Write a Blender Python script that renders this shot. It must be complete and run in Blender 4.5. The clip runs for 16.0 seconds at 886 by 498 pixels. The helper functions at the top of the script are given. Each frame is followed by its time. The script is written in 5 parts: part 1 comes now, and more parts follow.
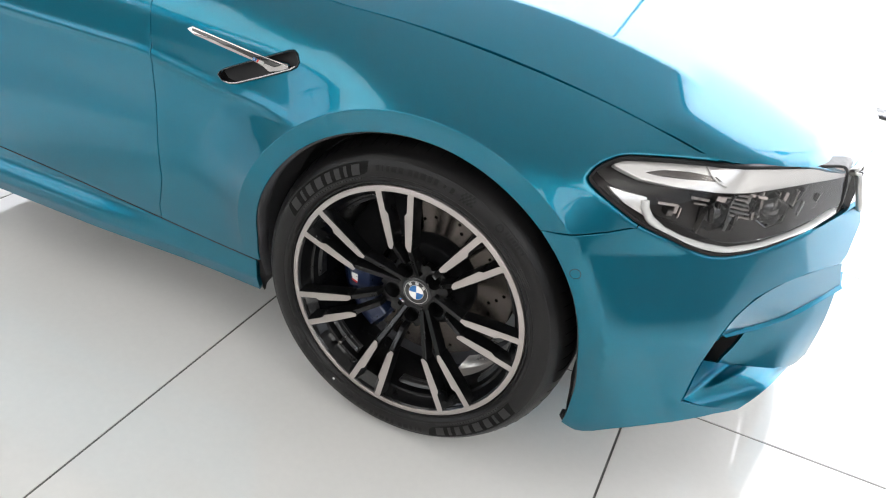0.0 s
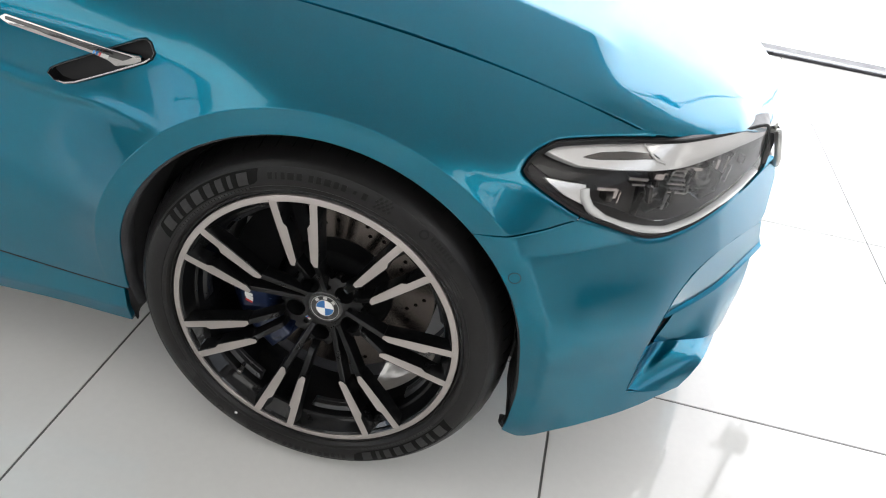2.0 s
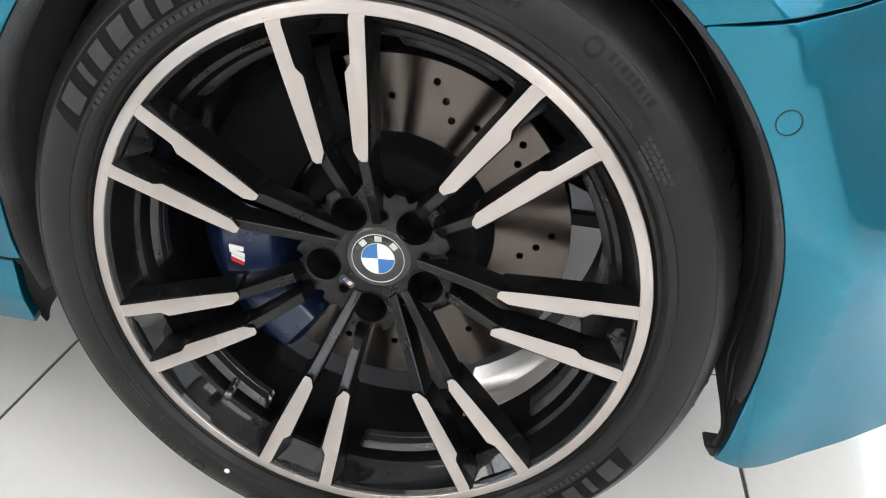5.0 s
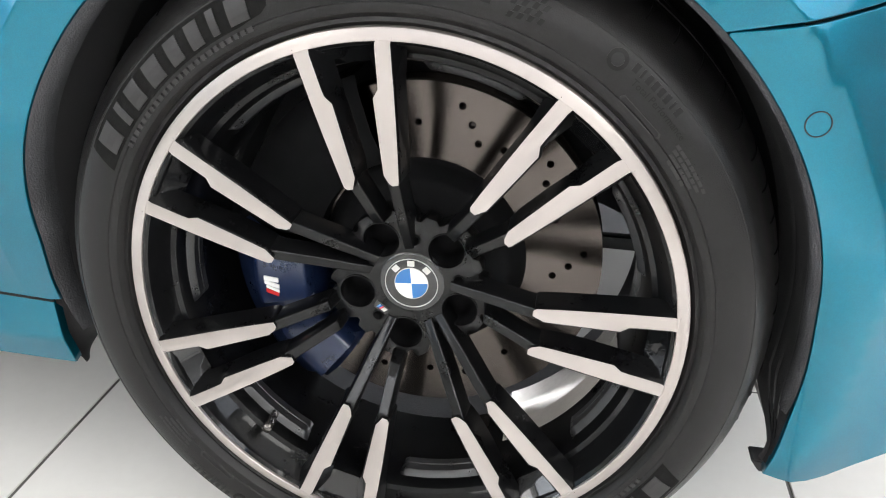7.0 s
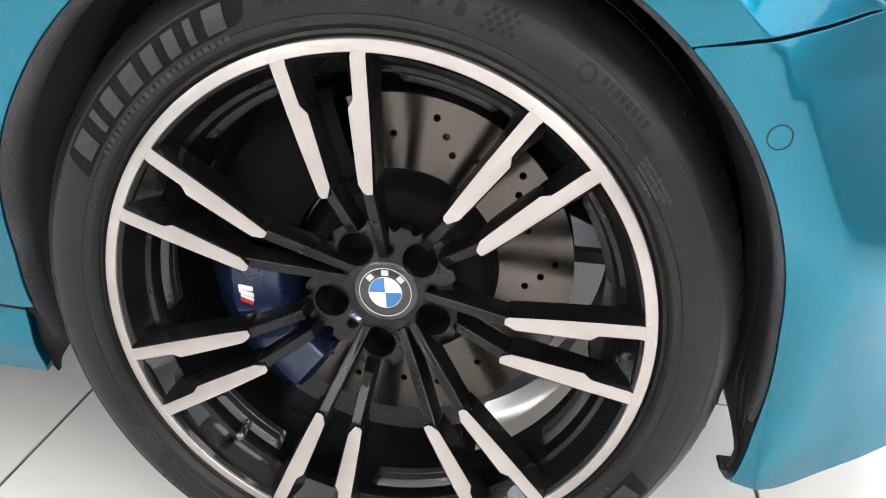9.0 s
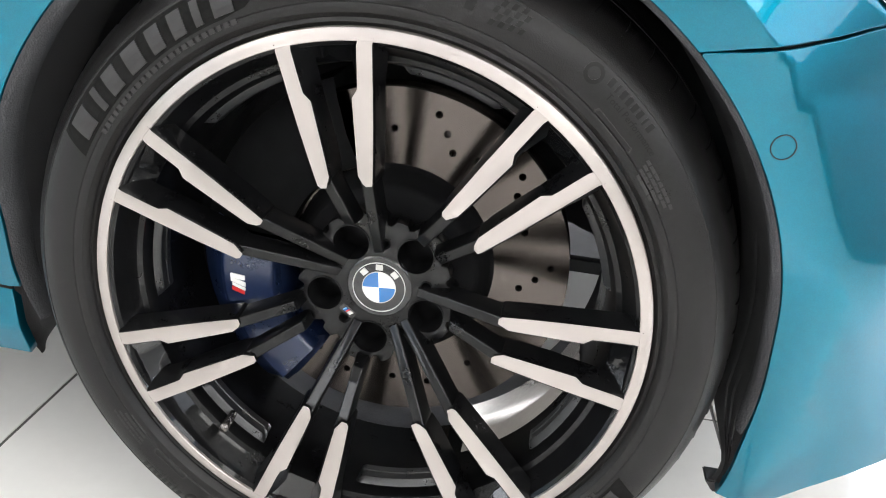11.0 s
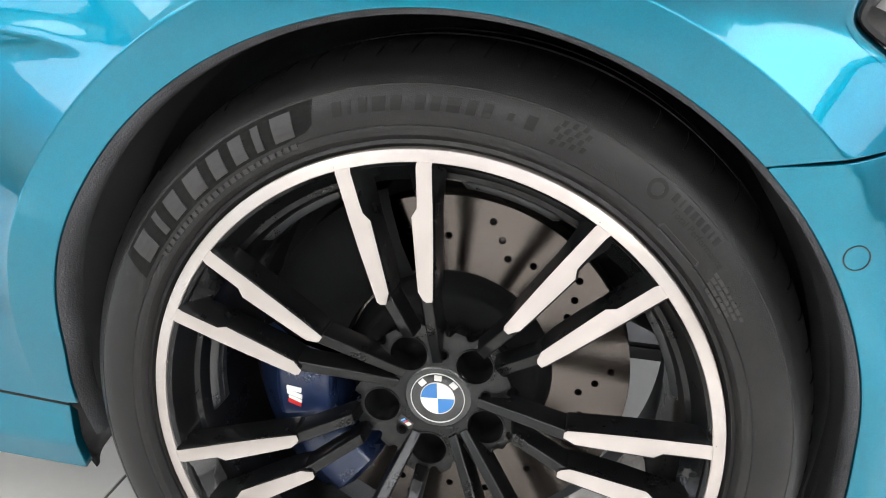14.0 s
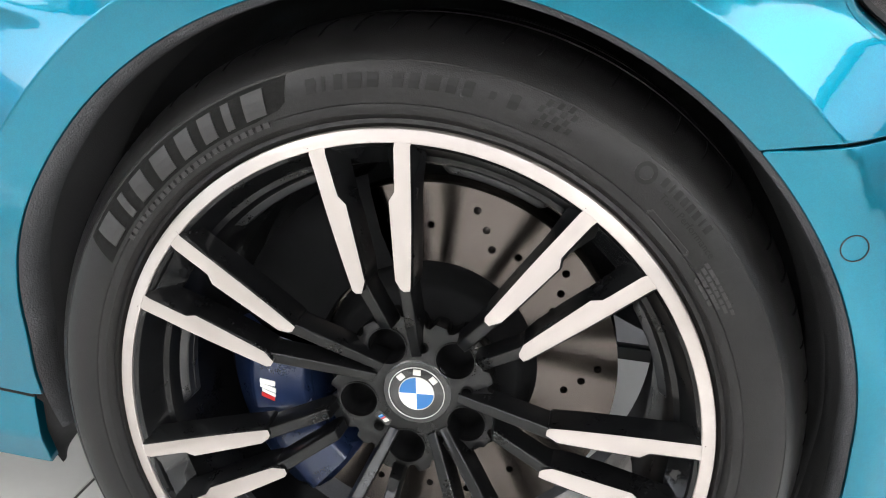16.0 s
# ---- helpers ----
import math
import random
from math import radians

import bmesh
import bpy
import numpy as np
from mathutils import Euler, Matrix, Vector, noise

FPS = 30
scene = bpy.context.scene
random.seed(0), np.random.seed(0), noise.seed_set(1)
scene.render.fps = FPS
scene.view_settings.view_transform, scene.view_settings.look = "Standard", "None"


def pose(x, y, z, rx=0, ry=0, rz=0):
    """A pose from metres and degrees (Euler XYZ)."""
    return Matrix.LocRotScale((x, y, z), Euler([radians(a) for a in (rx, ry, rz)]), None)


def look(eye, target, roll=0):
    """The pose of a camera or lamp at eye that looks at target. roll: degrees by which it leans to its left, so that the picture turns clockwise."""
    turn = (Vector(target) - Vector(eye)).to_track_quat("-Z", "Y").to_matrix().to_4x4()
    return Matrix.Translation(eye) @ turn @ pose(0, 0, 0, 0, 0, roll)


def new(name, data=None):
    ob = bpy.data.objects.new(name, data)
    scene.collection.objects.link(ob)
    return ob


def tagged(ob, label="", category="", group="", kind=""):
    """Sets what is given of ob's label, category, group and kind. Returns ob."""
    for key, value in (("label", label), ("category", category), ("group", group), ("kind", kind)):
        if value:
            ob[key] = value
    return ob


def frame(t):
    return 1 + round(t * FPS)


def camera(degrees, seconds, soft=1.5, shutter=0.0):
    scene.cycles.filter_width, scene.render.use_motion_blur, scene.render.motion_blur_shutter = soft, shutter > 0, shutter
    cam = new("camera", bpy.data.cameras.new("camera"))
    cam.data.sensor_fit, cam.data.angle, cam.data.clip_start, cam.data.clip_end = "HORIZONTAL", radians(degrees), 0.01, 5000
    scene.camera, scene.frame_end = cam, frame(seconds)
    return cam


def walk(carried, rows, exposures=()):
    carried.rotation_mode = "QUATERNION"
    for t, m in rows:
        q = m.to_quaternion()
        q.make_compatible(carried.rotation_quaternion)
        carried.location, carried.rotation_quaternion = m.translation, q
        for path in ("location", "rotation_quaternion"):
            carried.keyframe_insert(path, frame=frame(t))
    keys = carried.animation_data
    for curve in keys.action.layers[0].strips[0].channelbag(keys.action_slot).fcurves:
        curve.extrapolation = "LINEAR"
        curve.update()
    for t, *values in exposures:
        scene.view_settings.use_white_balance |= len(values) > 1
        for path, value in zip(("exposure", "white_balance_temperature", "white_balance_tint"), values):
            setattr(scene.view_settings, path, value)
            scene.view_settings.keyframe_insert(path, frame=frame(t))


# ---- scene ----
cam = camera(58.47, 16.0, soft=1.1)
ROWS = [
    (0, 0.5336, -1.2157, 1.2730, 59.346, -7.345, 25.198),
    (0.5, 0.4397, -1.3522, 1.3052, 58.110, -6.562, 17.933),
    (1, 0.3913, -1.3874, 1.2846, 59.014, -7.719, 12.139),
    (1.5, 0.3947, -1.2241, 1.2821, 56.650, -5.538, 12.157),
    (2, 0.3484, -1.0365, 1.2548, 56.615, -7.861, 12.912),
    (2.5, 0.2772, -0.9143, 1.2129, 53.160, -6.744, 14.648),
    (3, 0.1976, -0.7635, 1.0984, 50.107, -9.397, 13.562),
    (3.2, 0.1652, -0.6919, 1.0329, 48.643, -9.215, 14.547),
    (5.3, 0.1479, -0.6073, 0.7240, 62.274, -3.615, 8.672),
    (5.5, 0.1393, -0.6064, 0.7202, 61.556, -3.834, 7.845),
    (6, 0.1415, -0.6236, 0.7217, 63.850, -2.756, 8.360),
    (6.5, 0.1536, -0.6096, 0.7236, 64.350, -1.055, 8.705),
    (7, 0.1491, -0.6201, 0.7232, 64.256, -1.234, 10.267),
    (7.5, 0.1437, -0.6344, 0.7222, 65.069, -1.725, 10.003),
    (8, 0.1430, -0.6417, 0.7241, 65.388, -1.796, 10.166),
    (8.5, 0.1408, -0.6364, 0.7260, 65.186, -1.865, 9.399),
    (9, 0.1558, -0.6315, 0.7202, 65.584, -2.235, 9.002),
    (11.5, 0.1474, -0.6349, 0.7061, 66.779, -5.351, 9.317),
    (12, 0.1623, -0.6444, 0.7296, 67.820, -2.305, 8.968),
    (12.5, 0.1679, -0.6433, 0.7394, 68.754, -1.416, 9.134),
    (13, 0.1457, -0.6283, 0.7467, 70.404, -0.771, 8.660),
    (13.5, 0.1288, -0.6287, 0.7474, 70.830, -1.910, 10.433),
    (14, 0.1130, -0.6148, 0.7452, 70.585, -2.877, 10.555),
    (14.5, 0.1231, -0.6064, 0.7340, 71.197, -3.878, 11.186),
    (15, 0.1279, -0.6008, 0.7308, 70.680, -3.615, 11.992),
    (15.5, 0.1462, -0.5956, 0.7326, 71.228, -2.321, 11.075),
    (16, 0.1244, -0.5882, 0.7214, 70.970, -3.685, 10.590),
]
EXPOSURES = [(0, -0.01), (0.5, -0.31), (1.0, -0.51), (1.5, -0.76), (2.0, -0.31), (2.5, 0.34), (3.0, 0.39), (5.5, 0.65), (9.0, 0.84), (12.0, 0.84), (13.0, 1.01), (16.0, 0.99)]
walk(cam, [(t, pose(x, y, z, rx, ry, rz)) for t, x, y, z, rx, ry, rz in ROWS], EXPOSURES)

# ---- world and large lights ----
ZC = 0.345                       # height of the wheel's centre
world = bpy.data.worlds.new("sky")
scene.world = world
world.use_nodes = True
wn = world.node_tree
sky = wn.nodes.new("ShaderNodeTexSky")
sky.sky_type, sky.sun_disc = "NISHITA", False
sky.sun_elevation, sky.sun_rotation = radians(50), radians(20)
wn.links.new(sky.outputs[0], wn.nodes["Background"].inputs[0])
wn.nodes["Background"].inputs[1].default_value = 0.12


def area(name, eye, target, w, h, power, colour=(1, 1, 1)):
    data = bpy.data.lights.new(name, "AREA")
    data.shape, data.size, data.size_y, data.energy, data.color = "RECTANGLE", w, h, power, colour
    ob = new(name, data)
    ob.matrix_world = look(eye, target)
    return ob


# front daylight comes in by the glass; west and back lie unseen
area("daylight_front", (0.0, 3.76, 1.985), (0.0, 0, 1.985), 13.4, 3.95, 735, (0.97, 0.968, 1.0))
area("daylight_west", (-7.2, -2.0, 2.9), (0, -2.0, 2.9), 10.4, 2.0, 120, (0.98, 0.99, 1.0))
area("daylight_back", (0.0, -7.9, 3.2), (0.0, 0, 3.2), 13.4, 1.4, 190, (1.0, 0.985, 0.97))
# east fill, added to brighten the bumper's upper corner
area("east_fill", (6.85, -2.2, 2.95), (0, -2.2, 2.95), 9.0, 1.8, 75, (0.98, 0.99, 1.0))
# unseen ceiling panels, added to light the floor and the fender
LAMPS = ((-4.3, -3.6, 85), (4.3, -3.6, 125))
for lx, ly, power in LAMPS:
    area("ceiling_fill", (lx, ly, 3.9), (lx, ly, 0), 3.2, 5.0, power, (1.0, 0.98, 0.95))

# ---- materials ----


def material(name, base, rough=0.5, metal=0.0, coat=0.0, coat_rough=0.03, spec=0.5):
    m = bpy.data.materials.new(name)
    m.use_nodes = True
    n = m.node_tree
    b = n.nodes["Principled BSDF"]
    b.inputs["Base Color"].default_value = (*base, 1)
    b.inputs["Roughness"].default_value = rough
    b.inputs["Metallic"].default_value = metal
    b.inputs["Coat Weight"].default_value = coat
    b.inputs["Coat Roughness"].default_value = coat_rough
    b.inputs["Coat IOR"].default_value = 1.42
    b.inputs["Specular IOR Level"].default_value = spec
    return m, n, b


def vary(n, b, base, scale, amount, detail=4.0, rough=None, rough_amount=0.0, bump=0.0, bump_scale=None, random_amount=0.0):
    """Noise at two scales on colour and roughness, and a fine relief."""
    tc = n.nodes.new("ShaderNodeTexCoord")
    big = n.nodes.new("ShaderNodeTexNoise")
    big.inputs["Scale"].default_value, big.inputs["Detail"].default_value = scale, detail
    fine = n.nodes.new("ShaderNodeTexNoise")
    fine.inputs["Scale"].default_value, fine.inputs["Detail"].default_value = (bump_scale or scale * 14), 3.0
    n.links.new(tc.outputs["Object"], big.inputs["Vector"])
    n.links.new(tc.outputs["Object"], fine.inputs["Vector"])
    add = n.nodes.new("ShaderNodeMath")
    add.operation = "MULTIPLY_ADD"
    n.links.new(fine.outputs[0], add.inputs[0])
    add.inputs[1].default_value = 0.5
    n.links.new(big.outputs[0], add.inputs[2])
    ramp = n.nodes.new("ShaderNodeMapRange")
    ramp.inputs["From Min"].default_value, ramp.inputs["From Max"].default_value = 0.45, 1.05
    ramp.inputs["To Min"].default_value, ramp.inputs["To Max"].default_value = 1 - amount, 1 + amount
    n.links.new(add.outputs[0], ramp.inputs["Value"])
    value = ramp.outputs[0]
    if random_amount:
        info = n.nodes.new("ShaderNodeObjectInfo")
        rr = n.nodes.new("ShaderNodeMapRange")
        rr.inputs["To Min"].default_value, rr.inputs["To Max"].default_value = 1 - random_amount, 1 + random_amount
        n.links.new(info.outputs["Random"], rr.inputs["Value"])
        mul = n.nodes.new("ShaderNodeMath")
        mul.operation = "MULTIPLY"
        n.links.new(value, mul.inputs[0])
        n.links.new(rr.outputs[0], mul.inputs[1])
        value = mul.outputs[0]
    mix = n.nodes.new("ShaderNodeVectorMath")
    mix.operation = "SCALE"
    mix.inputs[0].default_value = base
    n.links.new(value, mix.inputs["Scale"])
    n.links.new(mix.outputs[0], b.inputs["Base Color"])
    if rough is not None:
        rm = n.nodes.new("ShaderNodeMapRange")
        rm.inputs["From Min"].default_value, rm.inputs["From Max"].default_value = 0.45, 1.05
        rm.inputs["To Min"].default_value, rm.inputs["To Max"].default_value = max(0.0, rough - rough_amount), rough + rough_amount
        n.links.new(add.outputs[0], rm.inputs["Value"])
        n.links.new(rm.outputs[0], b.inputs["Roughness"])
    if bump:
        bp = n.nodes.new("ShaderNodeBump")
        bp.inputs["Strength"].default_value, bp.inputs["Distance"].default_value = 1.0, bump
        n.links.new(fine.outputs[0], bp.inputs["Height"])
        n.links.new(bp.outputs[0], b.inputs["Normal"])


def make_paint():
    m, n, b = material("teal_metallic_paint", (0.001, 0.143, 0.219), 0.28, 0.93, 1.0, 0.008)
    tc = n.nodes.new("ShaderNodeTexCoord")
    vor = n.nodes.new("ShaderNodeTexVoronoi")
    vor.inputs["Scale"].default_value = 1400
    n.links.new(tc.outputs["Object"], vor.inputs["Vector"])
    hsv = n.nodes.new("ShaderNodeHueSaturation")
    hsv.inputs["Color"].default_value = (0.001, 0.143, 0.219, 1)
    sep = n.nodes.new("ShaderNodeSeparateColor")
    n.links.new(vor.outputs["Color"], sep.inputs[0])
    rng = n.nodes.new("ShaderNodeMapRange")
    rng.inputs["To Min"].default_value, rng.inputs["To Max"].default_value = 0.93, 1.08
    n.links.new(sep.outputs[0], rng.inputs["Value"])
    n.links.new(rng.outputs[0], hsv.inputs["Value"])
    n.links.new(hsv.outputs[0], b.inputs["Base Color"])
    b.inputs["Coat IOR"].default_value = 1.44
    b.inputs["Specular Tint"].default_value = (0.12, 0.52, 0.63, 1)
    peel = n.nodes.new("ShaderNodeTexNoise")
    peel.inputs["Scale"].default_value = 260
    bp = n.nodes.new("ShaderNodeBump")
    bp.inputs["Strength"].default_value, bp.inputs["Distance"].default_value = 0.06, 0.0004
    n.links.new(tc.outputs["Object"], peel.inputs["Vector"])
    n.links.new(peel.outputs[0], bp.inputs["Height"])
    n.links.new(bp.outputs[0], b.inputs["Coat Normal"])
    return m


PAINT = make_paint()
RUBBER, n, b = material("tyre_rubber", (0.0075, 0.0070, 0.0070), 0.36, spec=0.29)
vary(n, b, (0.0075, 0.0070, 0.0070), 9.0, 0.35, rough=0.36, rough_amount=0.1, bump=0.00025, bump_scale=900)
RUBBER_PANEL, n, b = material("matt_black_rubber", (0.006, 0.0058, 0.0057), 0.75, spec=0.12)
vary(n, b, (0.006, 0.0058, 0.0057), 20.0, 0.3, rough=0.75, rough_amount=0.08, bump=0.0002, bump_scale=1200)
RUBBER_LETTER, n, b = material("grey_moulded_rubber", (0.020, 0.0195, 0.0195), 0.5, spec=0.4)
vary(n, b, (0.020, 0.0195, 0.0195), 60.0, 0.25, rough=0.5, rough_amount=0.08)
RUBBER_DARK, n, b = material("dark_moulded_rubber", (0.0055, 0.005, 0.005), 0.55, spec=0.2)
vary(n, b, (0.0055, 0.005, 0.005), 60.0, 0.25, rough=0.5, rough_amount=0.08)
GLOSS_BLACK, n, b = material("gloss_black_lacquer", (0.0045, 0.0046, 0.0049), 0.3, 0.0, 0.75, 0.012, 0.05)
vary(n, b, (0.0045, 0.0046, 0.0049), 30.0, 0.3, rough=0.3, rough_amount=0.05)
FACET_BLACK, n, b = material("deep_gloss_black_lacquer", (0.006, 0.0063, 0.0068), 0.25, 0.0, 1.0, 0.02, 0.3)
vary(n, b, (0.006, 0.0063, 0.0068), 30.0, 0.3, rough=0.25, rough_amount=0.05)
b.inputs["Coat IOR"].default_value = 1.7
PAD_BLACK, n, b = material("satin_black_casting", (0.02, 0.0205, 0.0215), 0.32, 0.0, 0.3, 0.2, 0.5)
vary(n, b, (0.02, 0.0205, 0.0215), 60.0, 0.35, rough=0.32, rough_amount=0.08, bump=0.00012, bump_scale=500)


def make_machined():
    m, n, b = material("machined_aluminium", (0.45, 0.408, 0.385), 0.4, 0.9, 0.4, 0.12)
    tc = n.nodes.new("ShaderNodeTexCoord")
    sep = n.nodes.new("ShaderNodeSeparateXYZ")
    n.links.new(tc.outputs["Object"], sep.inputs[0])
    comb = n.nodes.new("ShaderNodeCombineXYZ")
    n.links.new(sep.outputs[0], comb.inputs[0])
    n.links.new(sep.outputs[2], comb.inputs[1])
    ln = n.nodes.new("ShaderNodeVectorMath")
    ln.operation = "LENGTH"
    n.links.new(comb.outputs[0], ln.inputs[0])
    wav = n.nodes.new("ShaderNodeMath")
    wav.operation = "MULTIPLY"
    wav.inputs[1].default_value = 9000
    n.links.new(ln.outputs["Value"], wav.inputs[0])
    sn = n.nodes.new("ShaderNodeMath")
    sn.operation = "SINE"
    n.links.new(wav.outputs[0], sn.inputs[0])
    bp = n.nodes.new("ShaderNodeBump")
    bp.inputs["Strength"].default_value, bp.inputs["Distance"].default_value = 0.25, 0.00004
    n.links.new(sn.outputs[0], bp.inputs["Height"])
    n.links.new(bp.outputs[0], b.inputs["Normal"])
    ns = n.nodes.new("ShaderNodeTexNoise")
    ns.inputs["Scale"].default_value = 40
    n.links.new(tc.outputs["Object"], ns.inputs["Vector"])
    rg = n.nodes.new("ShaderNodeMapRange")
    rg.inputs["To Min"].default_value, rg.inputs["To Max"].default_value = 0.28, 0.40
    n.links.new(ns.outputs[0], rg.inputs["Value"])
    n.links.new(rg.outputs[0], b.inputs["Roughness"])
    b.inputs["Anisotropic"].default_value, b.inputs["Anisotropic Rotation"].default_value = 0.9, 0.25
    turn = n.nodes.new("ShaderNodeTangent")
    turn.direction_type, turn.axis = "RADIAL", "Y"
    n.links.new(turn.outputs[0], b.inputs["Tangent"])
    return m


MACHINED = make_machined()
DISC, n, b = material("brushed_steel_disc", (0.115, 0.1, 0.091), 0.24, 1.0)
vary(n, b, (0.115, 0.1, 0.091), 14.0, 0.12, rough=0.24, rough_amount=0.04)
b.inputs["Anisotropic"].default_value, b.inputs["Anisotropic Rotation"].default_value = 1.0, 0.25
turn = n.nodes.new("ShaderNodeTangent")
turn.direction_type, turn.axis = "RADIAL", "Y"
n.links.new(turn.outputs[0], b.inputs["Tangent"])
# near-white stand-in for a reflection on the black barrel
BARREL_GLEAM, n, b = material("bright_cast_disc_edge", (0.85, 0.8, 0.75), 0.35, 0.6)
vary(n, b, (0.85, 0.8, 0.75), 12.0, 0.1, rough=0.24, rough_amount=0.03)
CALIPER, n, b = material("dark_blue_caliper_lacquer", (0.010, 0.020, 0.058), 0.3, 0.2, 0.6, 0.1)
vary(n, b, (0.010, 0.020, 0.058), 40.0, 0.2, rough=0.3, rough_amount=0.06)
CHROME, n, b = material("satin_chrome", (0.5, 0.485, 0.47), 0.16, 1.0)
vary(n, b, (0.5, 0.485, 0.47), 30.0, 0.06, rough=0.16, rough_amount=0.04)
LAMP_BODY, n, b = material("dark_lamp_housing", (0.019, 0.0168, 0.016), 0.3, spec=0.25)
vary(n, b, (0.019, 0.0168, 0.016), 60.0, 0.3, rough=0.35, rough_amount=0.08)
LAMP_WHITE, n, b = material("pale_silvered_reflector", (0.9, 0.88, 0.86), 0.25, 0.4, 0.3)
vary(n, b, (0.9, 0.88, 0.86), 8.0, 0.02, rough=0.22, rough_amount=0.03)
STEP_METAL, n, b = material("dim_grey_metal", (0.16, 0.148, 0.14), 0.22, 0.85)
WHITE, n, b = material("white_enamel", (0.82, 0.82, 0.8), 0.25, 0.0, 0.8)
ROUNDEL_BLUE, n, b = material("bright_blue_enamel", (0.008, 0.125, 0.37), 0.2, 0.0, 1.0)
ENAMEL_BLACK, n, b = material("black_enamel", (0.008, 0.008, 0.009), 0.2, 0.0, 1.0)
WARM_METAL, n, b = material("warm_grey_reflector", (0.34, 0.30, 0.285), 0.2, 0.85)
PAVING, n, b = material("pale_paving", (0.72, 0.71, 0.69), 0.7)
vary(n, b, (0.72, 0.71, 0.69), 1.5, 0.05, rough=0.7, rough_amount=0.05)
GREY_METAL, n, b = material("pale_grey_metal", (0.55, 0.54, 0.52), 0.3, 0.6)
RED, n, b = material("red_enamel", (0.55, 0.03, 0.03), 0.3, 0.0, 0.6)
LIGHT_BLUE, n, b = material("pale_blue_enamel", (0.1, 0.3, 0.6), 0.3, 0.0, 0.6)
PLASTIC, n, b = material("matt_black_plastic", (0.022, 0.022, 0.023), 0.65, spec=0.35)
vary(n, b, (0.022, 0.022, 0.023), 25.0, 0.35, rough=0.65, rough_amount=0.1, bump=0.0003, bump_scale=700)
FELT, n, b = material("dark_liner_felt", (0.06, 0.061, 0.065), 0.9, spec=0.2)
vary(n, b, (0.06, 0.061, 0.065), 12.0, 0.4, rough=0.9, rough_amount=0.05, bump=0.0006, bump_scale=500)
# black of lamp seal and grille, also painted in for shade in gaps
CAVITY, n, b = material("unlit_black_seal", (0.014, 0.0145, 0.015), 0.8, spec=0.2)
# dull black for the disc bell, and for shade in holes and recesses
BELL_SHADE_BLACK, n, b = material("dull_black_casting", (0.0075, 0.0077, 0.0082), 0.6, spec=0.06)
vary(n, b, (0.0075, 0.0077, 0.0082), 40.0, 0.3, rough=0.6, rough_amount=0.08)
TILE, n, b = material("polished_porcelain_tile", (0.76, 0.75, 0.72), 0.045, spec=0.62)
vary(n, b, (0.76, 0.75, 0.72), 1.6, 0.035, rough=0.05, rough_amount=0.02, bump_scale=60, random_amount=0.015)
GROUT, n, b = material("dark_grey_grout", (0.14, 0.137, 0.13), 0.22)
vary(n, b, (0.14, 0.137, 0.13), 18.0, 0.3, rough=0.22, rough_amount=0.06)
PLASTER, n, b = material("pale_grey_wall_paint", (0.34, 0.335, 0.325), 0.7)
vary(n, b, (0.34, 0.335, 0.325), 0.8, 0.03, rough=0.7, rough_amount=0.05, bump=0.0006, bump_scale=120)
PLASTER_GREY, n, b = material("mid_grey_wall_paint", (0.14, 0.142, 0.145), 0.6)
vary(n, b, (0.14, 0.142, 0.145), 0.8, 0.05, rough=0.6, rough_amount=0.05, bump=0.0006, bump_scale=120)
JOINT, n, b = material("grey_silicone_joint", (0.2, 0.2, 0.205), 0.5)
FRAME_METAL, n, b = material("dark_anodised_frame", (0.06, 0.06, 0.065), 0.4, 0.7)
vary(n, b, (0.06, 0.06, 0.065), 12.0, 0.15, rough=0.4, rough_amount=0.06)


def make_glass(name, tint=(1, 1, 1), rough=0.0):
    m, n, b = material(name, tint, rough)
    b.inputs["Transmission Weight"].default_value = 1.0
    b.inputs["IOR"].default_value = 1.45
    return m


def make_cover():
    """A thin clear cover: see-through, with a gloss that grows towards the edge."""
    m = bpy.data.materials.new("clear_lamp_cover")
    m.use_nodes = True
    n = m.node_tree
    n.nodes.remove(n.nodes["Principled BSDF"])
    out = n.nodes["Material Output"]
    clear, gloss, mix, fres = (n.nodes.new("ShaderNode" + k) for k in ("BsdfTransparent", "BsdfGlossy", "MixShader", "Fresnel"))
    clear.inputs[0].default_value = (0.985, 0.985, 0.985, 1)
    gloss.inputs["Roughness"].default_value = 0.02
    fres.inputs["IOR"].default_value = 1.3
    n.links.new(fres.outputs[0], mix.inputs[0])
    n.links.new(clear.outputs[0], mix.inputs[1])
    n.links.new(gloss.outputs[0], mix.inputs[2])
    n.links.new(mix.outputs[0], out.inputs[0])
    return m


LENS = make_cover()
PANE = make_glass("clear_window_glass")

# ---- building helpers ----


def part(name, bm, mat, parent, label="", smooth=True, at=None):
    """Links a bmesh as one mesh object under a thing or a part. mat: a material, or a list for the faces' indices."""
    me = bpy.data.meshes.new(name)
    bm.normal_update()
    bm.to_mesh(me)
    bm.free()
    for m in (mat if isinstance(mat, (list, tuple)) else [mat]):
        me.materials.append(m)
    for p in me.polygons:
        p.use_smooth = smooth
    ob = new(name, me)
    ob.parent = parent
    if at is not None:
        ob.matrix_basis = at
    if label:
        ob["label"] = label
    return ob


def again(ob, m):
    """Another object on the same mesh, at the pose m."""
    o = new(ob.name.split(".")[0], ob.data)
    o.parent = ob.parent
    o.matrix_basis = m
    if "label" in ob:
        o["label"] = ob["label"]
    return o


def sharp(ob, degrees=35):
    ob.data.set_sharp_from_angle(angle=radians(degrees))
    return ob


